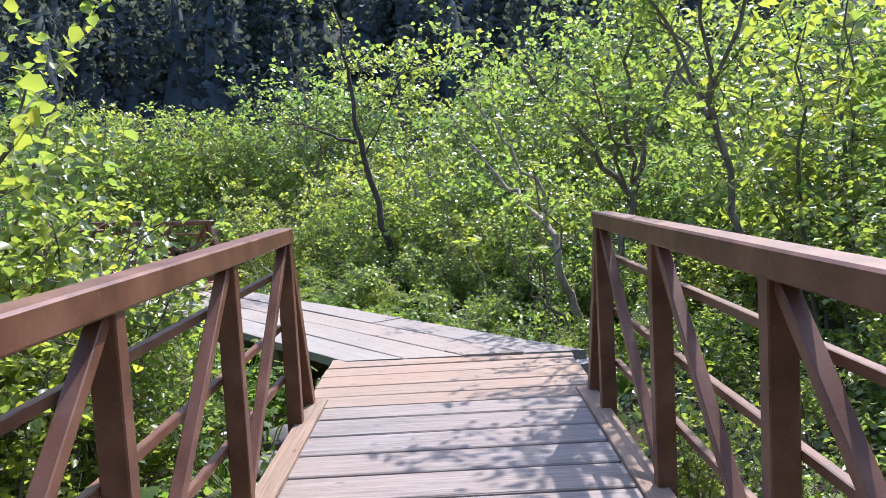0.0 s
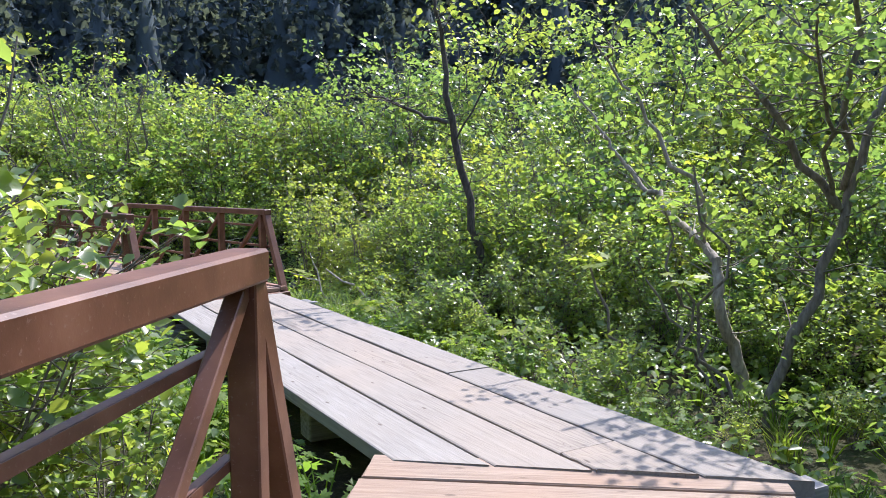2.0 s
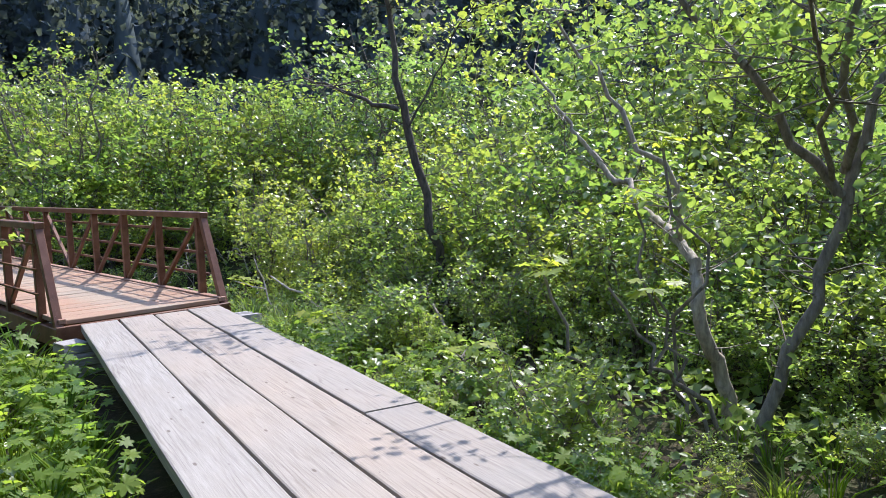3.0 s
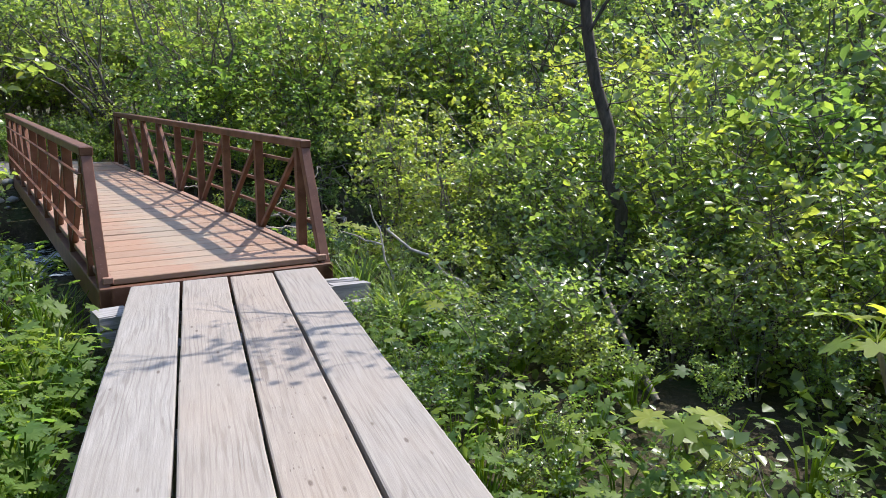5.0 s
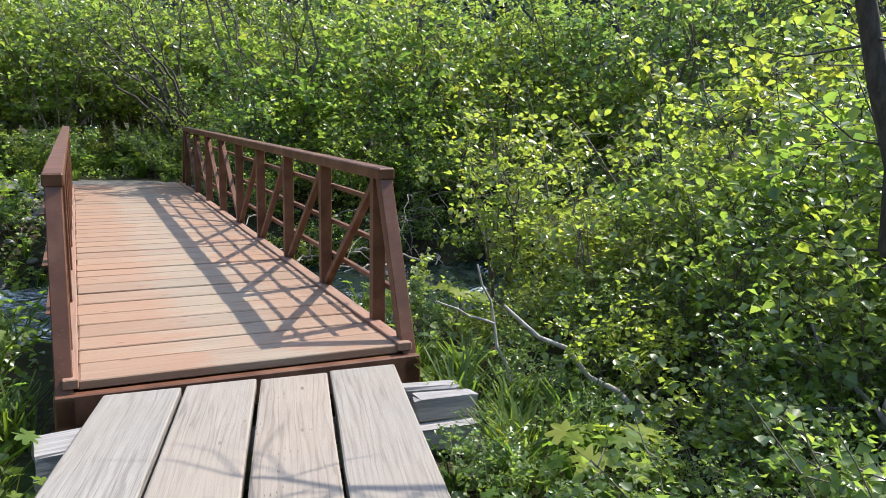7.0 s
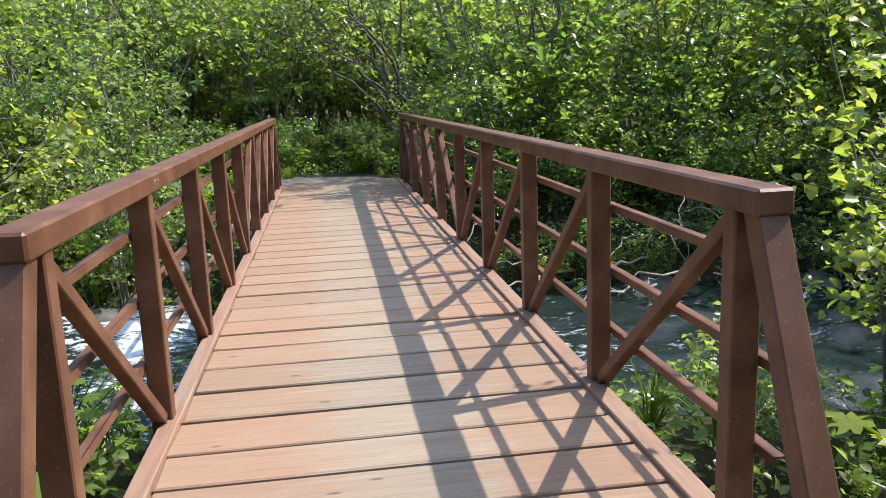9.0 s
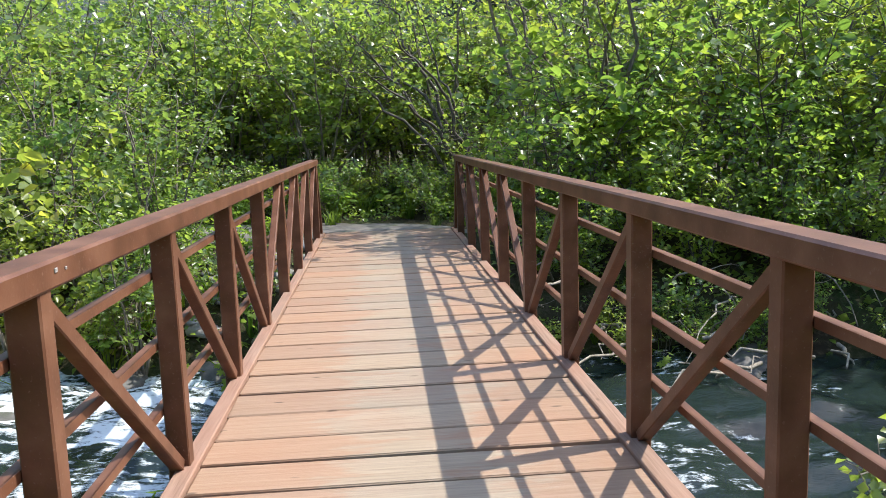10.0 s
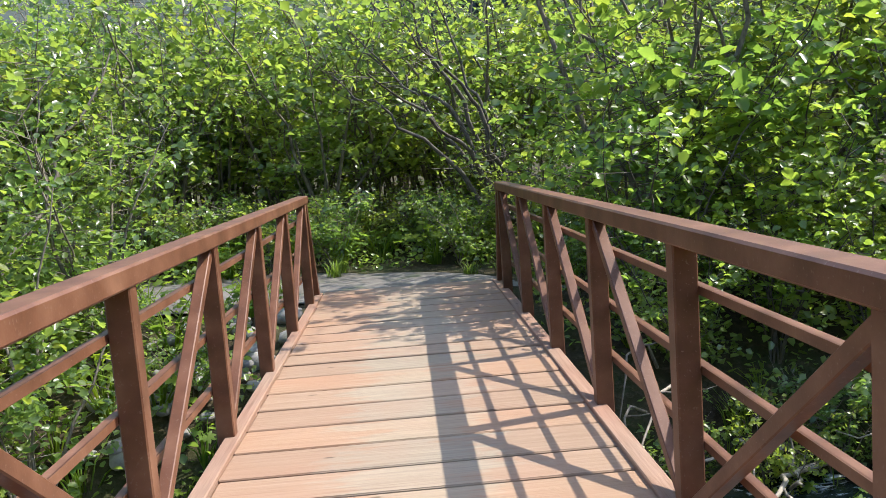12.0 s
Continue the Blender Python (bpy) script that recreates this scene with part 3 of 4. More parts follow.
def lobed_leaf(size, lobes, rng):
    """A broad palmate leaf, cupped, with pointed lobes: corners and triangles round its middle."""
    n = lobes * 4
    v = [(0, 0.12 * size, 0.02 * size)]
    for k in range(n):
        t = k / (n - 1)
        a = -math.pi / 2 + 0.30 + (2 * math.pi - 0.6) * t
        tooth = (1.0, 0.80, 0.56, 0.80)[k % 4] * (0.85 + 0.15 * math.sin(math.pi * t))
        r = size * tooth * 0.55 * rng.uniform(0.93, 1.07)
        v.append((r * math.cos(a), 0.12 * size + r * math.sin(a), 0.10 * size * (r / size) - 0.25 * r * r / size + 0.02 * size * rng.normal()))
    f = [(0, k, k + 1) for k in range(1, n)]
    return np.array(v), np.array(f)


def make_broad_plant(seed, stalks, high, size, label):
    rng = np.random.default_rng(seed)
    ob = thing("broad_leaved_plant", pose(0, 0, -60), label, "plant")
    lines, vs, fs, n0 = [], [], [], 0
    for k in range(stalks):
        a = rng.uniform(0, 2 * np.pi)
        reach, top = high * rng.uniform(0.15, 0.75), high * rng.uniform(0.55, 1.0)
        p0 = np.array([0.03 * np.cos(a), 0.03 * np.sin(a), 0])
        p1 = np.array([reach * 0.45 * np.cos(a), reach * 0.45 * np.sin(a), top * 0.65])
        p2 = np.array([reach * np.cos(a), reach * np.sin(a), top])
        lines.append([(p0, 0.010), (p1, 0.007), (p2, 0.004)])
        v, f = lobed_leaf(size * rng.uniform(0.6, 1.15), 7, rng)
        rot = Euler((rng.uniform(-0.55, 0.1), rng.uniform(-0.4, 0.4), a - math.pi / 2 + rng.uniform(-0.4, 0.4))).to_matrix()
        vs.append(v @ np.array(rot).T + p2)
        fs.append(f + n0)
        n0 += len(v)
    sv, sf = tubes(lines, 4)
    part_of("stem", mesh_from("stem", sv, sf, LEAF_BROAD, True), None, ob)
    part_of("foliage", mesh_from("foliage", np.concatenate(vs), np.concatenate(fs), LEAF_BROAD), None, ob)
    return ob


def tall_broad_plant(seed, foot, top, count, size):
    """A bare crooked stem with a whorl of large lobed leaves at its head."""
    rng = np.random.default_rng(seed)
    ob = thing("tall_broad_leaved_plant", Matrix.Translation(foot), "tall bare-stemmed plant with a crown of bright lobed leaves", "plant", "tall broad-leaved plants")
    t = np.array(top) - np.array(foot)
    v, f = tubes([wander((0, 0, 0), t, 0.016, 0.010, rng, 8, 0.16)], 6)
    part_of("stem", mesh_from("stem", v, f, BARK_GREY, True), None, ob)
    for k in range(count):
        a = 2 * math.pi * k / count + rng.uniform(-0.3, 0.3)
        reach = size * rng.uniform(0.35, 0.75)
        p = t + np.array([reach * math.cos(a), reach * math.sin(a), rng.uniform(0.0, 0.14)])
        lv, lf = lobed_leaf(size * rng.uniform(0.7, 1.1), 7, rng)
        rot = Euler((rng.uniform(-0.5, 0.0), rng.uniform(-0.3, 0.3), a - math.pi / 2)).to_matrix()
        sv, sf = tubes([[(t, 0.005), ((t + p) / 2 + np.array([0, 0, 0.02]), 0.004), (p, 0.003)]], 3)
        stalk = part_of("leaf_stalk", mesh_from("leaf_stalk", sv, sf, LEAF_YOUNG), None, ob)
        part_of("leaf", mesh_from("leaf", lv @ np.array(rot).T + p, lf, LEAF_YOUNG), None, stalk)
    return ob


def make_grass(seed, blades, high):
    rng = np.random.default_rng(seed)
    v, f = [], []
    for k in range(blades):
        a, b = rng.uniform(0, 2 * np.pi), rng.uniform(0, 2 * np.pi)
        o = np.array([np.cos(a), np.sin(a), 0]) * rng.uniform(0, 0.12)
        d = np.array([np.cos(b), np.sin(b), 0])
        s = np.array([-d[1], d[0], 0]) * 0.006
        h = high * rng.uniform(0.5, 1.0)
        n = len(v)
        for t, w in ((0, 1), (0.5, 0.9), (0.85, 0.5)):
            p = o + d * h * 0.55 * t ** 2 + np.array([0, 0, h * (t - 0.25 * t * t)])
            v += [p - s * w, p + s * w]
        f += [(n, n + 1, n + 3, n + 2), (n + 2, n + 3, n + 5, n + 4)]
    ob = thing("grass_tuft", pose(0, 0, -60), "tuft of long green grass", "grass")
    part_of("foliage", mesh_from("foliage", v, f, LEAF_GRASS), None, ob)
    return ob


def place(variants, x, y, scale, rnd, sink=0.03, group=""):
    src = variants[rnd.randrange(len(variants))]
    s = scale
    m = pose(x, y, ground_z(x, y) - sink, rnd.uniform(-4, 4), rnd.uniform(-4, 4), rnd.uniform(0, 360)) @ Matrix.Diagonal((s, s, s * rnd.uniform(0.92, 1.1), 1))
    ob = copy_thing(src, m)
    if group:
        tagged(ob, group=group)
    return ob


def drop_sources(obs):
    for ob in obs:
        for o in (*ob.children_recursive, ob):
            bpy.data.objects.remove(o)


def build_plants():
    rnd = random.Random(4)
    alder = [make_shrub("alder_shrub", 20 + k, 7, 3.4, 1.5, 12, 16, 0.090, LEAF_ALDER, BARK_GREY, "tall alder shrub with many thin stems and bright green leaves", "shrub")
             for k in range(5)]
    back = [make_shrub("alder_shrub", 30 + k, 7, 3.4, 1.5, 11, 14, 0.106, LEAF_ALDER, BARK_GREY, "tall alder shrub with many thin stems and bright green leaves", "shrub", oval=False, sides=4)
            for k in range(4)]
    low = [make_shrub("low_shrub", 40 + k, 8, 1.25, 0.75, 8, 12, 0.066, LEAF_LOW, BARK_GREY, "low leafy shrub with small green leaves", "shrub", r0=0.015, scatter=0.045, oval=False, sides=4)
           for k in range(3)]
    far = [make_shrub("thicket_tree", 60 + k, 7, 5.2, 2.2, 11, 19, 0.124, LEAF_FAR, BARK_GREY, "slender broadleaf tree in the thicket behind", "tree", oval=False, scatter=0.10, sides=4)
           for k in range(3)]
    dense = [make_shrub("leafy_bush", 70 + k, 10, 2.2, 0.95, 10, 10, 0.080, LEAF_ALDER, BARK_GREY, "dense bush with glossy oval green leaves", "bush", r0=0.015, scatter=0.05)
             for k in range(2)]
    bank = [make_shrub("bank_bush", 75 + k, 9, 2.2, 1.1, 10, 11, 0.088, LEAF_BANK, BARK_MID, "spreading bush with large bright oval leaves", "bush", r0=0.015, scatter=0.06)
            for k in range(3)]
    broad = [make_broad_plant(80 + k, 15, 0.52, 0.145, "broad-leaved plant with large lobed green leaves") for k in range(4)]
    grass = [make_grass(90 + k, 60, 0.5) for k in range(2)]

    def wet(x, y, margin=2.2):
        return abs(y - stream_y(x)) < margin

    def on_path(x, y):
        return (abs(x - 0.9) < 1.4 and 9.6 < y < 12.2) or (-5.0 < x < 1.5 and 10.8 < y < 12.7)

    taken = []

    def free(x, y, gap):
        if any((x - a) ** 2 + (y - b) ** 2 < gap * gap for a, b in taken):
            return False
        taken.append((x, y))
        return True

    # tall shrubs in the middle distance
    count = 0
    for _ in range(6000):
        x, y = rnd.uniform(-12, 14), rnd.uniform(-15, 22)
        d, side = corridor(x, y)
        if d < 1.5 or d > 8.5 or wet(x, y) or on_path(x, y) or (-4.0 < x < 3.0 and 9.8 < y < 14.6) or count > 125:
            continue
        if (-0.5 < x < 2.2 and -8.3 < y < -5.6) or (-6.2 < x < -2.6 and -9.2 < y < -4.8) or (2.0 < x < 5.4 and -7.4 < y < 1.8):
            continue
        scale = min(1.25, (d + 0.35) / 3.7) if side > 0 else min(1.15, 0.35 + d * 0.2)
        if x > 5 and -8.5 < y < 2.2:
            scale = min(scale, 0.58 + 0.12 * (x - 5))
        if x > 2.2 and 2.0 < y - stream_y(x) < 5.4:
            continue
        if x > 4.5 and y > 8.5 and rnd.random() < 0.5:
            continue
        if scale < 0.45 or not free(x, y, 0.65 + 0.5 * scale):
            continue
        place(alder if d < 3.2 else back, x, y, scale * (rnd.uniform(0.85, 1.08) if rnd.random() < 0.8 else 1.2), rnd, group="alder thicket")
        count += 1
    for x, y, sc in ((4.9, -6.8, 0.62), (3.9, -8.5, 0.95), (5.2, -7.7, 0.75), (5.0, -5.5, 0.62), (5.9, -6.4, 0.8), (6.6, -8.5, 1.0), (2.7, -9.0, 0.8), (3.6, 0.6, 0.55), (4.8, 1.2, 0.75), (5.9, 0.5, 0.75), (-3.0, -5.2, 0.72), (-4.7, -5.9, 1.0), (-3.9, -5.2, 0.95), (5.3, -1.2, 0.62), (5.4, -3.6, 0.64), (5.1, 0.4, 0.6), (-2.2, 1.2, 0.5), (-3.4, 0.2, 0.7), (-3.0, -2.6, 0.72), (-4.6, -4.2, 0.9)):
        place(alder, x, y, sc, rnd, group="alder thicket")
    for x, y, sc in ((-4.65, -7.05, 0.85), (-3.95, -6.55, 0.72), (-5.4, -7.6, 0.95), (-3.75, -5.8, 0.85), (-6.2, -8.4, 0.9), (-2.75, -6.1, 0.48), (-2.3, -5.3, 0.5), (-5.6, -6.5, 1.1), (-3.05, -5.55, 0.85), (-3.6, -6.1, 0.85), (-2.8, -4.9, 0.85), (-3.9, -5.4, 0.95)):
        place(dense, x, y, sc, rnd, group="leafy bushes beside the bridge")
    # the far bank: low growth in front, rising away from the water
    for row, (off, sc, step) in enumerate(((2.35, 0.36, 0.5), (2.95, 0.58, 0.62), (3.6, 0.86, 0.78), (4.4, 1.18, 0.95))):
        x = 2.6 + 0.2 * row
        while x < 9.5:
            place(bank, x, stream_y(x) + off + rnd.uniform(-0.2, 0.25), sc * rnd.uniform(0.85, 1.2), rnd, group="leafy bushes on the stream bank")
            x += step * rnd.uniform(1.0, 1.5)
    for k in range(8):
        x = 4.2 + 0.9 * k
        place(alder, x, stream_y(x) + 5.6 + rnd.uniform(-0.2, 0.6), rnd.uniform(1.1, 1.3), rnd, group="alder thicket")
        x = -2.6 - 0.75 * k
        place(alder, x, stream_y(x) + 3.0 + rnd.uniform(-0.1, 0.6), rnd.uniform(0.6, 0.85), rnd, group="alder thicket")
    for x, y, sc in ((-1.6, 9.5, 0.34), (-2.3, 9.2, 0.44), (-2.1, 10.2, 0.55), (-3.0, 9.5, 0.7), (-2.9, 8.9, 0.5), (-3.7, 10.2, 0.8)):
        place(bank, x, y, sc, rnd, group="leafy bushes on the stream bank")
    # the sunny side of the boardwalk: growth that rises away from it
    for x0, sc in ((2.6, 0.22), (3.1, 0.34), (3.65, 0.50), (4.2, 0.68), (4.8, 0.9)):
        y = -7.6
        while y < 1.4:
            x = x0 + rnd.uniform(-0.22, 0.22) - (0.5 if y < -4 and x0 < 3 else 0)
            if not (-6.7 < y < -5.2 and x < 2.9):
                place(dense if rnd.random() < 0.6 else bank, x, y, sc * rnd.uniform(0.8, 1.25), rnd, group="leafy bushes beside the boardwalk")
            y += (0.5 + 0.25 * sc) * rnd.uniform(0.8, 1.3)
    for x, y, sc in ((1.2, -5.9, 0.20), (1.6, -6.3, 0.18), (1.4, -5.2, 0.20), (1.0, -5.3, 0.18), (1.25, -6.5, 0.16), (2.1, -6.9, 0.22)):
        place(dense, x, y, sc, rnd, group="leafy bushes beside the boardwalk")
    for x, y, sc in ((-1.9, -9.6, 0.36), (-2.5, -10.2, 0.42), (-1.4, -9.0, 0.34)):
        place(dense, x, y, sc, rnd, group="leafy bushes beside the bridge")
    for k in range(26):
        x = -8.5 + 0.62 * k + rnd.uniform(-0.3, 0.3)
        place(back, x, 16.2 + 1.3 * (k % 3) + rnd.uniform(-0.3, 0.3), rnd.uniform(1.0, 1.45), rnd, group="alder thicket")
    for k in range(13):
        x = -8.2 + 0.9 * k + rnd.uniform(-0.3, 0.3)
        gap = -2.2 < x < 1.6
        place(dense, x, (16.2 if gap else 14.0) + 0.8 * (k % 2) + rnd.uniform(-0.2, 0.4), 0.6 if gap else rnd.uniform(0.7, 1.15), rnd, group="leafy bushes behind the path")
    # low shrubs along the edges
    taken.clear()
    count = 0
    for _ in range(6000):
        x, y = rnd.uniform(-9, 8), rnd.uniform(-14, 17)
        d, side = corridor(x, y)
        if d < 0.55 or d > 4.0 or wet(x, y, 2.0) or on_path(x, y) or count > 95:
            continue
        if (0.4 < x < 2.4 and -7.2 < y < -5.5) or not free(x, y, 0.62):
            continue
        place(low, x, y, rnd.uniform(0.5, 0.95) * min(1.0, 0.45 + d * 0.45), rnd, group="low shrubs beside the walkway")
        count += 1
    # trees that close the view
    taken.clear()
    count = 0
    for _ in range(6000):
        a, r = rnd.uniform(-0.6 * math.pi, 1.4 * math.pi), rnd.uniform(7, 26)
        x, y = 1 + r * math.cos(a), 1 + r * math.sin(a)
        d, side = corridor(x, y)
        if d < 7 or count > 100 or (x < -6 and y < -6):
            continue
        if x > 4 and 7 < y < 20 and rnd.random() < 0.8:
            continue
        if not free(x, y, 1.8):
            continue
        place(far, x, y, rnd.uniform(0.7, 1.0), rnd, group="trees behind the thicket")
        count += 1
    for k in range(12):
        place(far, -14.0 + 1.5 * k, 21.5 + 1.6 * (k % 2) + rnd.uniform(-0.4, 0.4), rnd.uniform(0.95, 1.2), rnd, group="trees behind the thicket")
    for x, y, sc in ((9.4, 6.9, 1.1), (10.8, 7.6, 1.2), (12.4, 6.6, 1.2), (13.4, 8.2, 1.25), (8.4, 8.2, 0.9), (11.6, 1.2, 0.95), (13.6, 1.0, 1.1), (16.5, 4.0, 1.2), (17.5, 2.4, 1.2), (8.6, -7.2, 1.0), (9.4, -5.2, 1.0), (9.6, -9.2, 1.05), (8.2, -10.8, 1.0), (11.0, -7.0, 1.1), (7.4, -9.4, 0.85)):
        place(far, x, y, sc, rnd, group="trees behind the thicket")
    for k in range(9):
        place(far, 10.2 + 0.9 * (k % 2) + rnd.uniform(-0.3, 0.3), -9.0 + 1.25 * k, rnd.uniform(1.0, 1.2), rnd, group="trees behind the thicket")
    # broad-leaved plants and grass close by
    taken.clear()
    count = 0
    for _ in range(4000):
        x, y = rnd.uniform(-6, 5), rnd.uniform(-11, 12.5)
        d, side = corridor(x, y)
        if d < 0.28 or d > (2.3 if side > 0 else 3.4) or wet(x, y, 1.9) or on_path(x, y) or count > 260 or not free(x, y, 0.36):
            continue
        place(broad, x, y, rnd.uniform(0.45, 0.8) if side > 0 else rnd.uniform(0.7, 1.15), rnd, group="broad-leaved plants by the walkway")
        count += 1
    for k in range(40):
        s, lat = -6.1 + 0.14 * k + rnd.uniform(-0.05, 0.05), rnd.uniform(-0.55, 0.0)
        place(broad, 0.971 * lat + 0.240 * s, -0.240 * lat + 0.971 * s, rnd.uniform(0.65, 0.95), rnd, group="broad-leaved plants by the walkway")
    for k in range(52):
        s, lat = -5.8 + 0.105 * k + rnd.uniform(-0.05, 0.05), rnd.uniform(1.78, 2.6)
        place(broad if k % 3 else low, 0.971 * lat + 0.240 * s, -0.240 * lat + 0.971 * s, rnd.uniform(0.55, 0.85) if k % 3 else rnd.uniform(0.25, 0.4), rnd, group="broad-leaved plants by the walkway" if k % 3 else "low shrubs beside the walkway")
    for x, y in ((2.05, -0.15), (2.2, -0.5), (2.05, -0.8), (2.4, -0.2), (1.98, -1.05), (2.35, 0.4), (-0.35, -0.2), (-0.5, -0.6), (2.6, -0.6), (2.2, 0.9), (-0.3, 0.5)):
        place(grass, x, y, rnd.uniform(0.9, 1.4), rnd, group="grass tufts by the walkway")
    for k in range(60):
        x, y = rnd.uniform(-4.5, 4.0), rnd.uniform(12.4, 14.6)
        place(broad if k % 2 else low, x, y, rnd.uniform(0.8, 1.2) if k % 2 else rnd.uniform(0.6, 0.9), rnd, group="plants behind the path")
    taken.clear()
    count = 0
    for _ in range(3000):
        x, y = rnd.uniform(-3, 4), rnd.uniform(-8, 13.5)
        d, side = corridor(x, y)
        if d < 0.12 or d > 1.6 or wet(x, y, 1.9) or count > 60 or not free(x, y, 0.35):
            continue
        place(grass, x, y, rnd.uniform(0.6, 1.1), rnd, group="grass tufts by the walkway")
        count += 1
    drop_sources([*alder, *back, *low, *far, *dense, *bank, *broad, *grass])


def build_undergrowth():
    """A carpet of small leaves over the soil, too many to count."""
    rng = np.random.default_rng(7)
    xy = np.stack([rng.uniform(-11, 13, 160000), rng.uniform(-15, 20, 160000)], 1)
    near, keep = [], []
    for x, y in xy:
        d, side = corridor(x, y)
        if d < 0.10 or d > 7 or abs(y - stream_y(x)) < 2.25 or (-4.0 < x < 1.6 and 10.4 < y < 12.3):
            continue
        if noise.noise((x * 0.9, y * 0.9, 8.0)) < -0.18:
            continue
        hump = 0.30 + 0.25 * noise.noise((x * 0.7, y * 0.7, 2.0))
        (near if d < 1.9 else keep).append((x, y, ground_z(x, y) + rng.uniform(0.02, 1.0) ** 0.7 * hump * min(1.0, 0.4 + d)))
    for pts, size, oval in ((near, 0.062, True), (keep, 0.085, False)):
        v, f = leaves(np.array(pts), size, rng, 0.8, oval, 0.4)
        ob = new("undergrowth", mesh_from("undergrowth", v, f, LEAF_LOW))
        tagged(ob, "dense carpet of small green leaves on the forest floor", "undergrowth", kind="stuff")


def build_far_woods():
    """Dark spruce on the hillside beyond, hazed by colour: clumps of boughs round close-grown, tapering cores."""
    rng = np.random.default_rng(12)
    vs, fs, n0 = [], [], 0
    ring = np.arange(7) * 2 * np.pi / 7
    for k in range(480):
        a = rng.uniform(radians(8), radians(88))
        r = 48 + 55 * rng.uniform(0, 1) ** 0.8
        x, y = 1 + r * math.cos(a), -1 + r * math.sin(a)
        h = rng.uniform(6, 13)
        c = np.array([x, y, ground_z(x, y) - 0.5])
        n = 340
        t = rng.uniform(0.0, 1.0, n) ** 0.9
        ang = rng.uniform(0, 2 * np.pi, n)
        rad = (h * 0.26 * (1 - t) + 0.25) * rng.uniform(0.3, 1.1, n)
        pts = c + np.stack([np.cos(ang) * rad, np.sin(ang) * rad, h * t], 1)
        v, f = leaves(pts, 0.68, rng, 0.1, False, 0.3)
        vs.append(v)
        fs.append(f + n0)
        n0 += len(v)
        for low_t, top_t, wide in ((0.0, 0.55, 0.15), (0.35, 0.95, 0.08)):
            jag = h * wide * rng.uniform(0.7, 1.2, 7)
            skirt = c + np.stack([np.cos(ring) * jag, np.sin(ring) * jag, h * low_t + rng.uniform(-0.05, 0.05, 7) * h], 1)
            v = np.concatenate([skirt, [c + np.array([0, 0, h * top_t])]])
            i = np.arange(7)[:, None]
            vs.append(v)
            fs.append(np.concatenate([i, (i + 1) % 7, np.full((7, 1), 7)], 1) + n0)
            n0 += len(v)
    ob = new("far_woods", mesh_from("far_woods", np.concatenate(vs), np.concatenate(fs), HAZED_NEEDLES))
    tagged(ob, "dark spruce forest on the shaded hillside, distance haze in its blue-grey colour", "forest", kind="stuff")


# ---- single trees, dead wood, stones ----
def wander(a, b, r0, r1, rng, n=8, kink=0.06):
    """A crooked tapering line from a to b."""
    a, b = np.array(a, float), np.array(b, float)
    ln = np.linalg.norm(b - a)
    out = []
    for k in range(n):
        t = k / (n - 1)
        p = a + (b - a) * t + rng.normal(size=3) * kink * ln * math.sin(math.pi * t) * 0.5
        out.append((p, r0 + (r1 - r0) * t))
    return out


def limb_tree(name, seed, limbs, twigs, per_twig, size, leaf, bark, label, category, reach=0.55, start=0.35, bare=()):
    """A tree of given limbs (from, to, thick, thin), with twigs and leaves along them."""
    rng = np.random.default_rng(seed)
    base = Vector(limbs[0][0])
    ob = thing(name, Matrix.Translation(base), label, category)
    big, small, ends = [], [], []
    for li, (a, b, r0, r1) in enumerate(limbs):
        a, b = np.array(a) - np.array(base), np.array(b) - np.array(base)
        line = wander(a, b, r0, r1, rng, 9)
        big.append(line)
        for _ in range(twigs):
            t = rng.uniform(start, 1.0)
            i = min(7, int(t * 8))
            p = line[i][0] + (line[i + 1][0] - line[i][0]) * (t * 8 - i)
            d = rng.normal(size=3)
            d[2] = abs(d[2]) * 0.5 - 0.1
            d /= np.linalg.norm(d)
            ln = reach * rng.uniform(0.5, 1.3)
            q1, q2 = p + d * ln * 0.5 + rng.normal(size=3) * 0.04, p + d * ln + np.array([0, 0, 0.06])
            small.append([(p, 0.008), (q1, 0.005), (q2, 0.002)])
            if li not in bare:
                ends.append((p, q1, q2))
    for line in big:
        v1, f1 = tubes([line], 8)
        part_of("trunk", mesh_from("trunk", v1, f1, bark, True), None, ob)
    v2, f2 = tubes(small, 3)
    tagged(part_of("branchwork", mesh_from("branchwork", v2, f2, bark, True), None, ob), kind="stuff")
    v, f = leaves(crown_points(rng, ends, per_twig, 0.07), size, rng, 0.4)
    part_of("crown", mesh_from("crown", v, f, leaf), None, ob)
    return ob


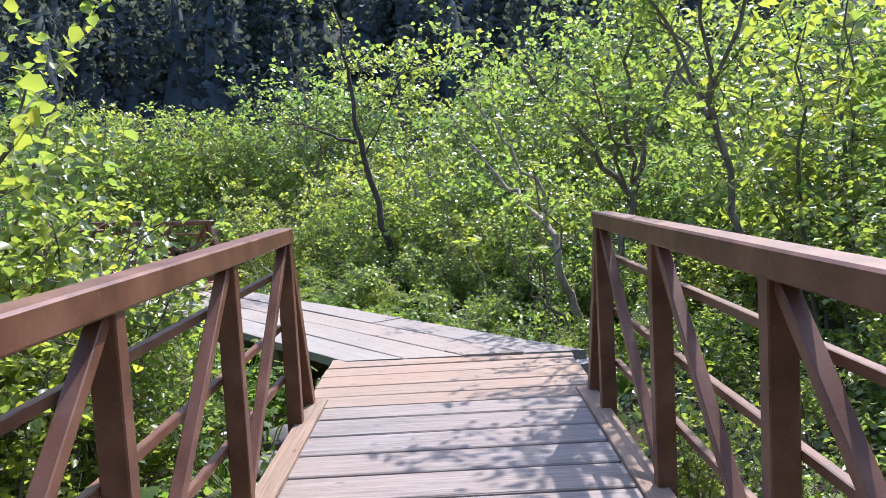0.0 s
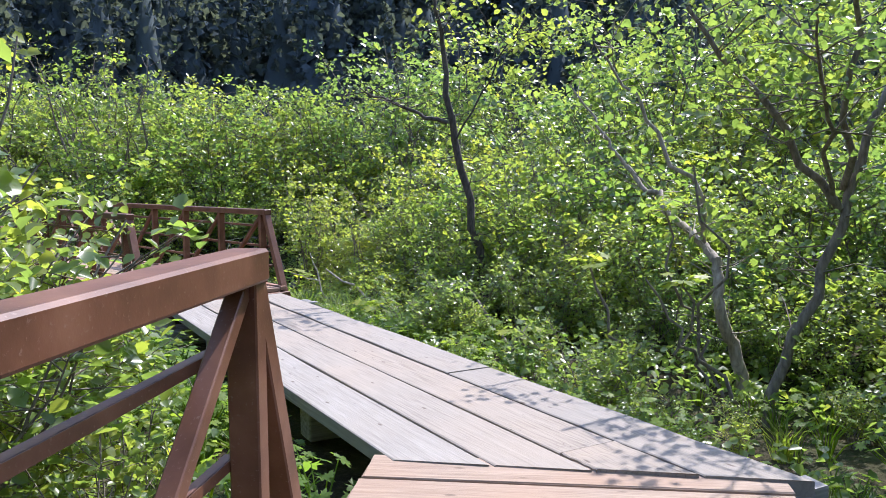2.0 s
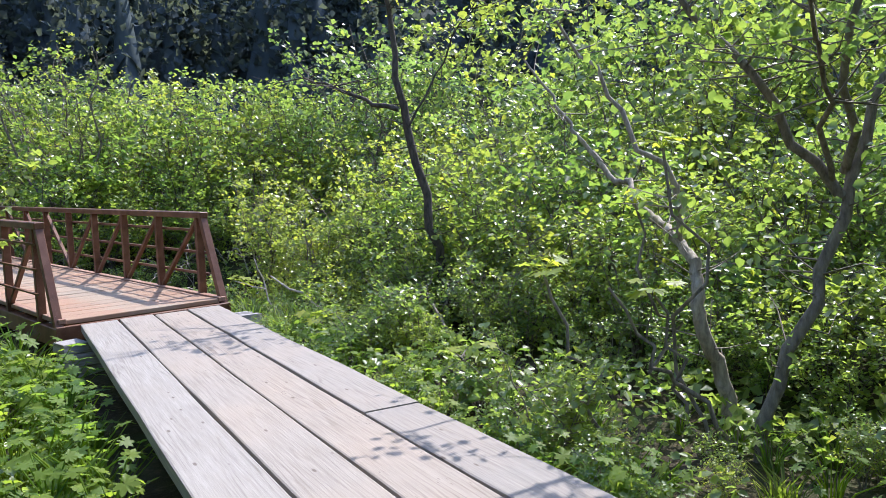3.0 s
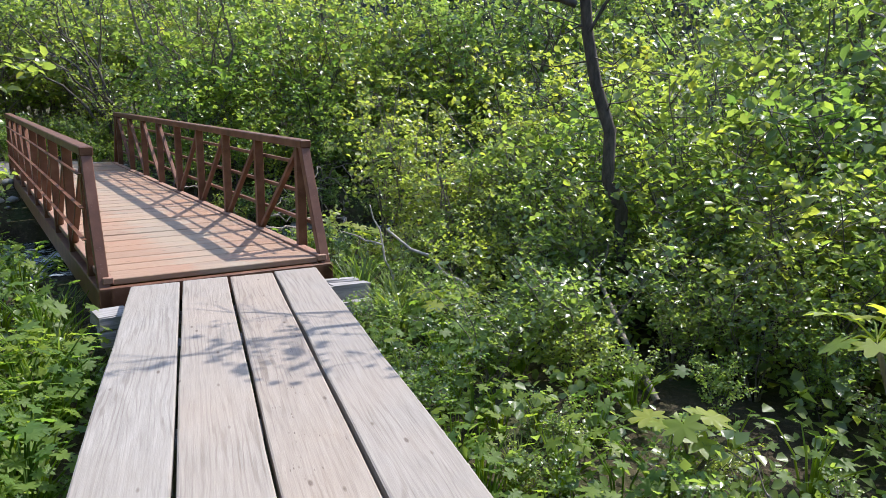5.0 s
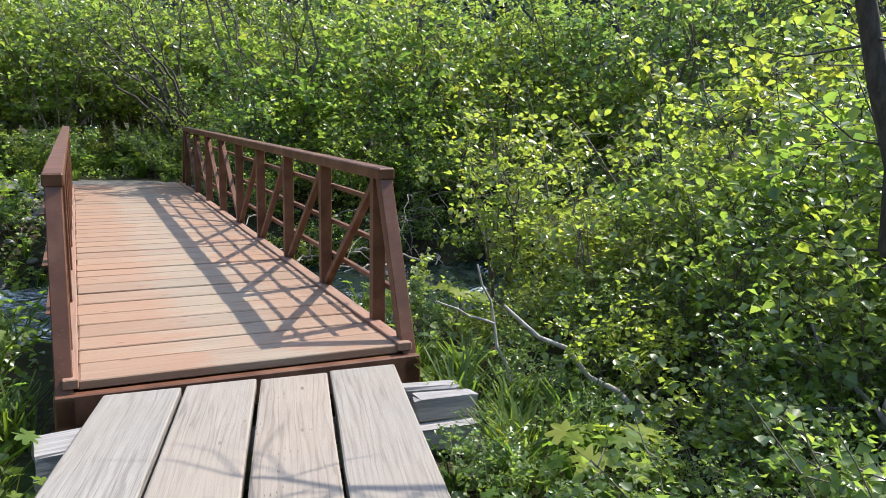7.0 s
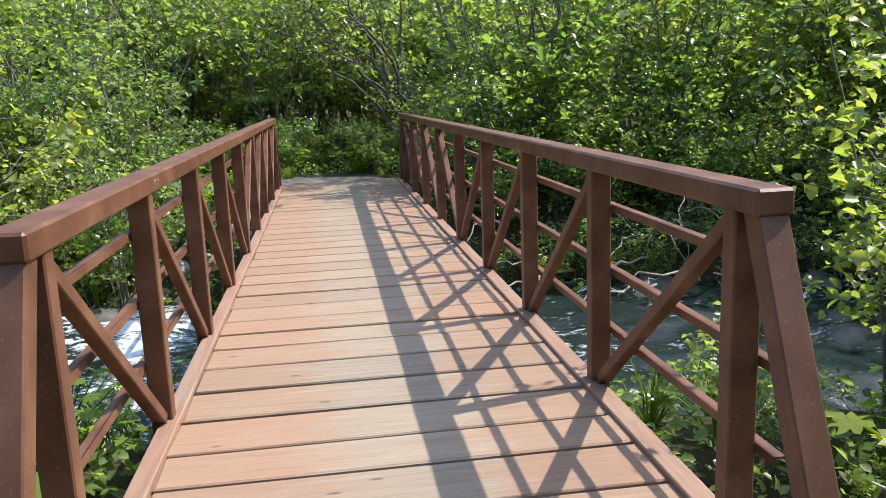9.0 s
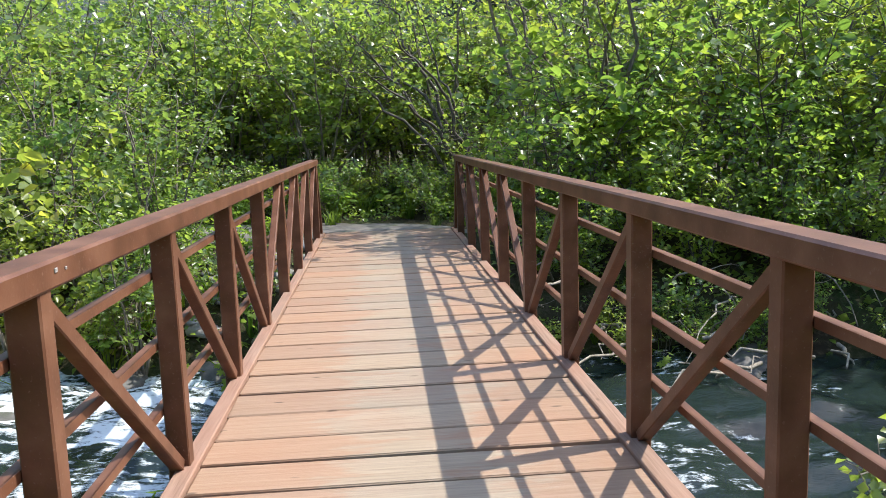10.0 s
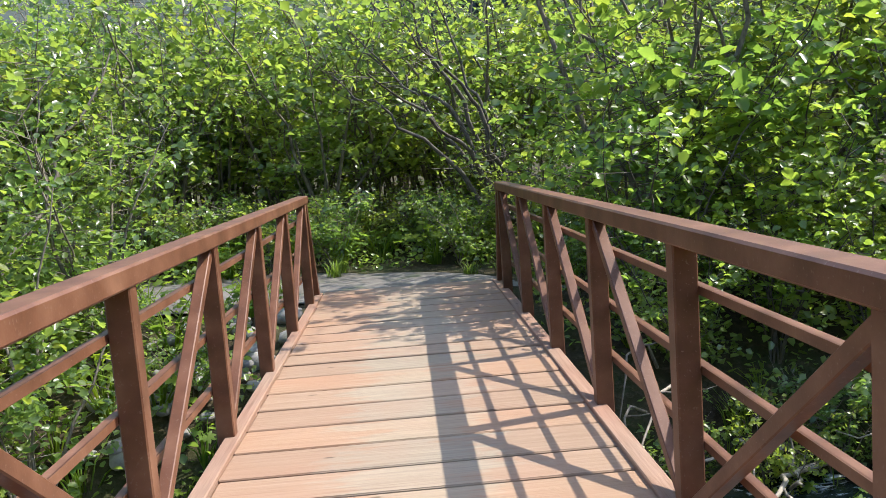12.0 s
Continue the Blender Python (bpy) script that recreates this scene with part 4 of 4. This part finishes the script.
def build_trees():
    limb_tree("dark_tree", 1, (((3.85, -1.8, -0.6), (3.38, -1.5, 2.2), 0.058, 0.044), ((3.38, -1.5, 2.15), (3.25, -1.15, 4.4), 0.042, 0.012), ((3.3, -1.5, 2.1), (2.55, -0.75, 2.5), 0.03, 0.01),
                               ((3.4, -1.55, 1.9), (4.0, -2.2, 3.4), 0.014, 0.006)), 16, 7, 0.085, LEAF_ALDER, BARK_DARK, "small tree with a dark leaning trunk and sparse green leaves", "tree", 0.6, 0.45, (0, 2))
    limb_tree("leaning_alder", 2, (((2.2, -6.25, -0.55), (2.6, -6.7, 1.5), 0.046, 0.034), ((2.6, -6.7, 1.45), (3.0, -7.1, 3.6), 0.034, 0.010), ((2.5, -6.6, 1.15), (1.6, -5.85, 2.6), 0.036, 0.016),
                                   ((2.55, -6.6, 1.3), (1.4, -7.2, 3.3), 0.03, 0.01), ((2.5, -6.55, 1.2), (1.15, -6.95, 2.35), 0.022, 0.006)), 20, 12, 0.064, LEAF_ALDER, BARK_GREY, "leaning grey-barked alder with bright leaves", "tree", 0.6, 0.3)
    limb_tree("leaning_alder", 3, (((0.9, -8.7, -0.5), (0.75, -8.2, 2.0), 0.04, 0.025), ((0.75, -8.2, 1.9), (0.2, -7.6, 3.5), 0.02, 0.006), ((0.75, -8.2, 1.8), (1.3, -7.3, 3.3), 0.02, 0.006),
                                   ((0.75, -8.2, 1.9), (-0.2, -8.5, 3.7), 0.02, 0.006), ((0.75, -8.2, 1.9), (0.5, -9.1, 3.9), 0.02, 0.006)),
              22, 20, 0.064, LEAF_ALDER, BARK_GREY, "slender alder overhanging the bridge end", "tree", 0.5, 0.4)
    limb_tree("crooked_alder", 15, (((2.5, -6.0, -0.55), (2.20, -5.83, 0.36), 0.058, 0.046), ((2.20, -5.83, 0.34), (2.30, -5.74, 0.74), 0.046, 0.040), ((2.30, -5.74, 0.72), (2.66, -5.22, 0.98), 0.038, 0.030),
                                    ((2.66, -5.22, 0.96), (2.86, -4.5, 1.5), 0.030, 0.022), ((2.86, -4.5, 1.48), (2.6, -4.0, 2.3), 0.020, 0.008), ((2.45, -5.55, 0.82), (2.34, -5.58, 1.24), 0.026, 0.024),
                                    ((2.34, -5.58, 1.22), (1.85, -4.85, 2.5), 0.023, 0.009)), 5, 8, 0.075, LEAF_ALDER, BARK_ASH, "crooked pale-barked alder leaning through the undergrowth", "tree", 0.5, 0.35, (0, 1))
    r = random.Random(5)
    limbs = []
    for k in range(9):
        a = 1.9 + 0.24 * k
        sp = r.uniform(1.6, 3.3)
        elbow = (2.7 + 0.45 * sp * math.cos(a), 13.0 + 0.45 * sp * math.sin(a), r.uniform(1.2, 2.0))
        limbs.append(((2.7 + 0.12 * math.cos(a), 13.0 + 0.12 * math.sin(a), -0.2), elbow, 0.042, 0.028))
        limbs.append((elbow, (2.7 + sp * math.cos(a), 13.0 + sp * math.sin(a), elbow[2] + r.uniform(0.9, 2.2)), 0.027, 0.008))
    limb_tree("alder_tree", 5, limbs, 9, 7, 0.078, LEAF_ALDER, BARK_MID, "many-stemmed alder with dark stems arching over the path", "tree", 0.7, 0.4)
    far_end = (((3.7, 10.3, -0.1), 4), ((4.6, 12.6, -0.1), 6), ((1.6, 16.5, 0), 7), ((-2.6, 17.0, 0), 8), ((-4.2, 12.0, -0.2), 9), ((-6.0, 14.5, 0), 11))
    for (x, y, z), seed in far_end:
        r = random.Random(seed)
        limbs = []
        for k in range(6):
            a = r.uniform(0, 6.283) if k else 2.6
            sp = r.uniform(1.0, 2.4)
            limbs.append(((x + 0.1 * math.cos(a), y + 0.1 * math.sin(a), z - 0.1), (x + sp * math.cos(a), y + sp * math.sin(a), z + r.uniform(3.2, 5.2)), 0.045, 0.010))
        limb_tree("alder_tree", seed, limbs, 16, 9, 0.080, LEAF_ALDER, BARK_GREY, "many-stemmed alder with grey arching trunks", "tree", 0.7, 0.25)


def build_dead_wood():
    rng = np.random.default_rng(31)

    def stick(name, lines, label, material=BARK_PALE, sides=6):
        o = np.array(lines[0][0][0])
        v, f = tubes([[(np.array(p) - o, r) for p, r in l] for l in lines], sides)
        ob = new(name, mesh_from(name, v, f, material, True))
        ob.location = o
        tagged(ob, label, "branch", "dead branches")

    stick("dead_branch", [wander((2.2, -6.08, -0.45), (1.57, -5.56, 0.62), 0.020, 0.009, rng, 10, 0.10), wander((1.75, -5.72, 0.3), (1.62, -5.85, 0.62), 0.007, 0.003, rng)],
          "thin grey dead branch leaning in the undergrowth", BARK_GREY)
    stick("dead_branch", [wander((2.6, 0.1, -0.5), (2.42, 0.35, 0.38), 0.014, 0.006, rng), wander((2.5, 0.25, 0.0), (2.2, 0.5, 0.12), 0.01, 0.004, rng)], "thin pale dead stick beside the bridge")
    stick("dead_branch", [wander((3.1, -0.7, -0.45), (2.4, -0.05, 0.2), 0.022, 0.01, rng)], "fallen pale branch leaning over the undergrowth")
    stick("dead_branch", [wander((2.6, -3.2, -0.4), (3.4, -1.4, 0.35), 0.025, 0.01, rng), wander((3.1, -2.1, 0.1), (3.9, -1.4, 0.3), 0.014, 0.005, rng)], "bare grey branch lying across the undergrowth", BARK_GREY)
    for k in range(9):
        x = rng.uniform(2.3, 5.6)
        y = stream_y(x) + rng.uniform(1.5, 2.6)
        z = -0.95 + rng.uniform(0.02, 0.2)
        d = np.array([rng.uniform(-1.3, 1.3), rng.uniform(-0.9, 0.4), rng.uniform(-0.05, 0.35)])
        a = np.array([x, y, z])
        ls = [wander(a, a + d, 0.022, 0.008, rng, 8, 0.12), wander(a + d * 0.4, a + d * 0.7 + rng.normal(size=3) * 0.25, 0.010, 0.004, rng, 6, 0.1)]
        stick("dead_branch", ls, "bleached dead branch caught on the stream bank", BARK_ASH)
    for k in range(13):
        x = rng.uniform(2.1, 5.6)
        y = stream_y(x) + rng.uniform(2.0, 2.7)
        a = np.array([x, y, rng.uniform(-0.55, -0.1)])
        d = np.array([rng.uniform(-1.2, 0.6), rng.uniform(-0.9, -0.2), 0.0])
        lift = rng.uniform(0.05, 0.35)
        line = [(a + d * t + np.array([0, 0, lift * math.sin(t * 2.6) - 0.45 * t * t]) + rng.normal(size=3) * 0.015, 0.011 * (1 - 0.75 * t) + 0.002) for t in np.linspace(0, 1, 9)]
        side = [(line[4][0] + np.array([0.35, -0.1, 0.08]) * t + rng.normal(size=3) * 0.012, 0.006 * (1 - 0.7 * t)) for t in np.linspace(0, 1, 5)]
        stick("dead_branch", [line, side], "thin bare twig arching over the stream", BARK_ASH if k % 3 else BARK_GREY, 5)
    stick("log", [wander((-2.5, 9.2, -0.45), (-1.5, 9.75, -0.12), 0.075, 0.07, rng, 6, 0.02)], "cut grey log lying on the bank", BARK_GREY, 10)


def build_stones():
    rnd = random.Random(17)
    for k in range(50):
        x = rnd.uniform(-7.5, 8.5)
        w = rnd.choice((-1, 1)) * rnd.uniform(1.75, 2.5) if k < 34 else rnd.uniform(-1.4, 1.4)
        y = stream_y(x) + w
        r = rnd.uniform(0.12, 0.32)
        if k >= 46:
            x, y, r = ((-1.95, -6.05, 0.17), (-2.3, -6.25, 0.14), (-2.75, -6.6, 0.16), (-1.6, -5.85, 0.12))[k - 46]
        bm = bmesh.new()
        bmesh.ops.create_icosphere(bm, subdivisions=3, radius=1.0)
        o = rnd.uniform(0, 50)
        for v in bm.verts:
            v.co *= 1 + 0.32 * noise.noise(v.co * 1.1 + Vector((o, 0, 0))) + 0.10 * noise.noise(v.co * 3 + Vector((0, o, 0)))
        me = bpy.data.meshes.new("stone")
        bm.to_mesh(me)
        bm.free()
        for p in me.polygons:
            p.use_smooth = True
        me.materials.append(STONE)
        ob = new("stone", me)
        z = max(ground_z(x, y), -1.2) + r * 0.15
        ob.matrix_basis = pose(x, y, z, 0, 0, rnd.uniform(0, 360)) @ Matrix.Diagonal((r * 1.3, r, r * 0.7, 1))
        tagged(ob, "rounded dark stone at the edge of the stream" if k < 46 else "grey stone on the ground beside the bridge end", "stone", "stream stones" if k < 46 else "stones by the bridge end")


def build_cobbles():
    """Grey cobbles washed up on the bank beside the bridge end."""
    rnd = random.Random(23)
    shapes = []
    for k in range(5):
        bm = bmesh.new()
        bmesh.ops.create_icosphere(bm, subdivisions=2, radius=1.0)
        for v in bm.verts:
            v.co *= 1 + 0.30 * noise.noise(v.co * 1.2 + Vector((k * 9.0, 0, 0)))
        me = bpy.data.meshes.new("cobble")
        bm.to_mesh(me)
        bm.free()
        for p in me.polygons:
            p.use_smooth = True
        me.materials.append(COBBLE)
        shapes.append(me)
    for k in range(46):
        x, y = rnd.uniform(-1.6, -0.1), rnd.uniform(8.1, 10.0)
        r = rnd.uniform(0.04, 0.12)
        ob = new("cobble", shapes[k % 5])
        ob.matrix_basis = pose(x, y, ground_z(x, y) + r * 0.2, rnd.uniform(-15, 15), rnd.uniform(-15, 15), rnd.uniform(0, 360)) @ Matrix.Diagonal((r * 1.35, r, r * 0.7, 1))
        tagged(ob, "pale grey rounded cobble on the stream bank", "stone", "cobbles beside the bridge end")


build_ground()
build_water()
build_path()
build_bridges()
build_boardwalk()
build_timbers()
build_far_woods()
build_undergrowth()
build_trees()
build_dead_wood()
build_stones()
build_cobbles()
for seed, foot, top, count, size in ((1, (1.8, -5.4, -0.5), (1.53, -5.07, 0.68), 7, 0.19), (2, (2.15, -5.95, -0.5), (1.84, -5.72, 0.55), 8, 0.20),
                                     (3, (2.65, -5.35, -0.5), (2.47, -5.16, 1.10), 7, 0.17), (7, (2.15, -5.95, -0.5), (1.92, -5.74, 1.48), 7, 0.16), (4, (1.85, -4.2, -0.5), (1.8, -4.1, -0.08), 7, 0.20),
                                     (5, (2.6, 0.9, -0.5), (2.55, 0.85, 0.0), 6, 0.22), (6, (2.3, -1.3, -0.5), (2.25, -1.3, -0.14), 7, 0.24)):
    tall_broad_plant(seed, foot, top, count, size)
build_plants()
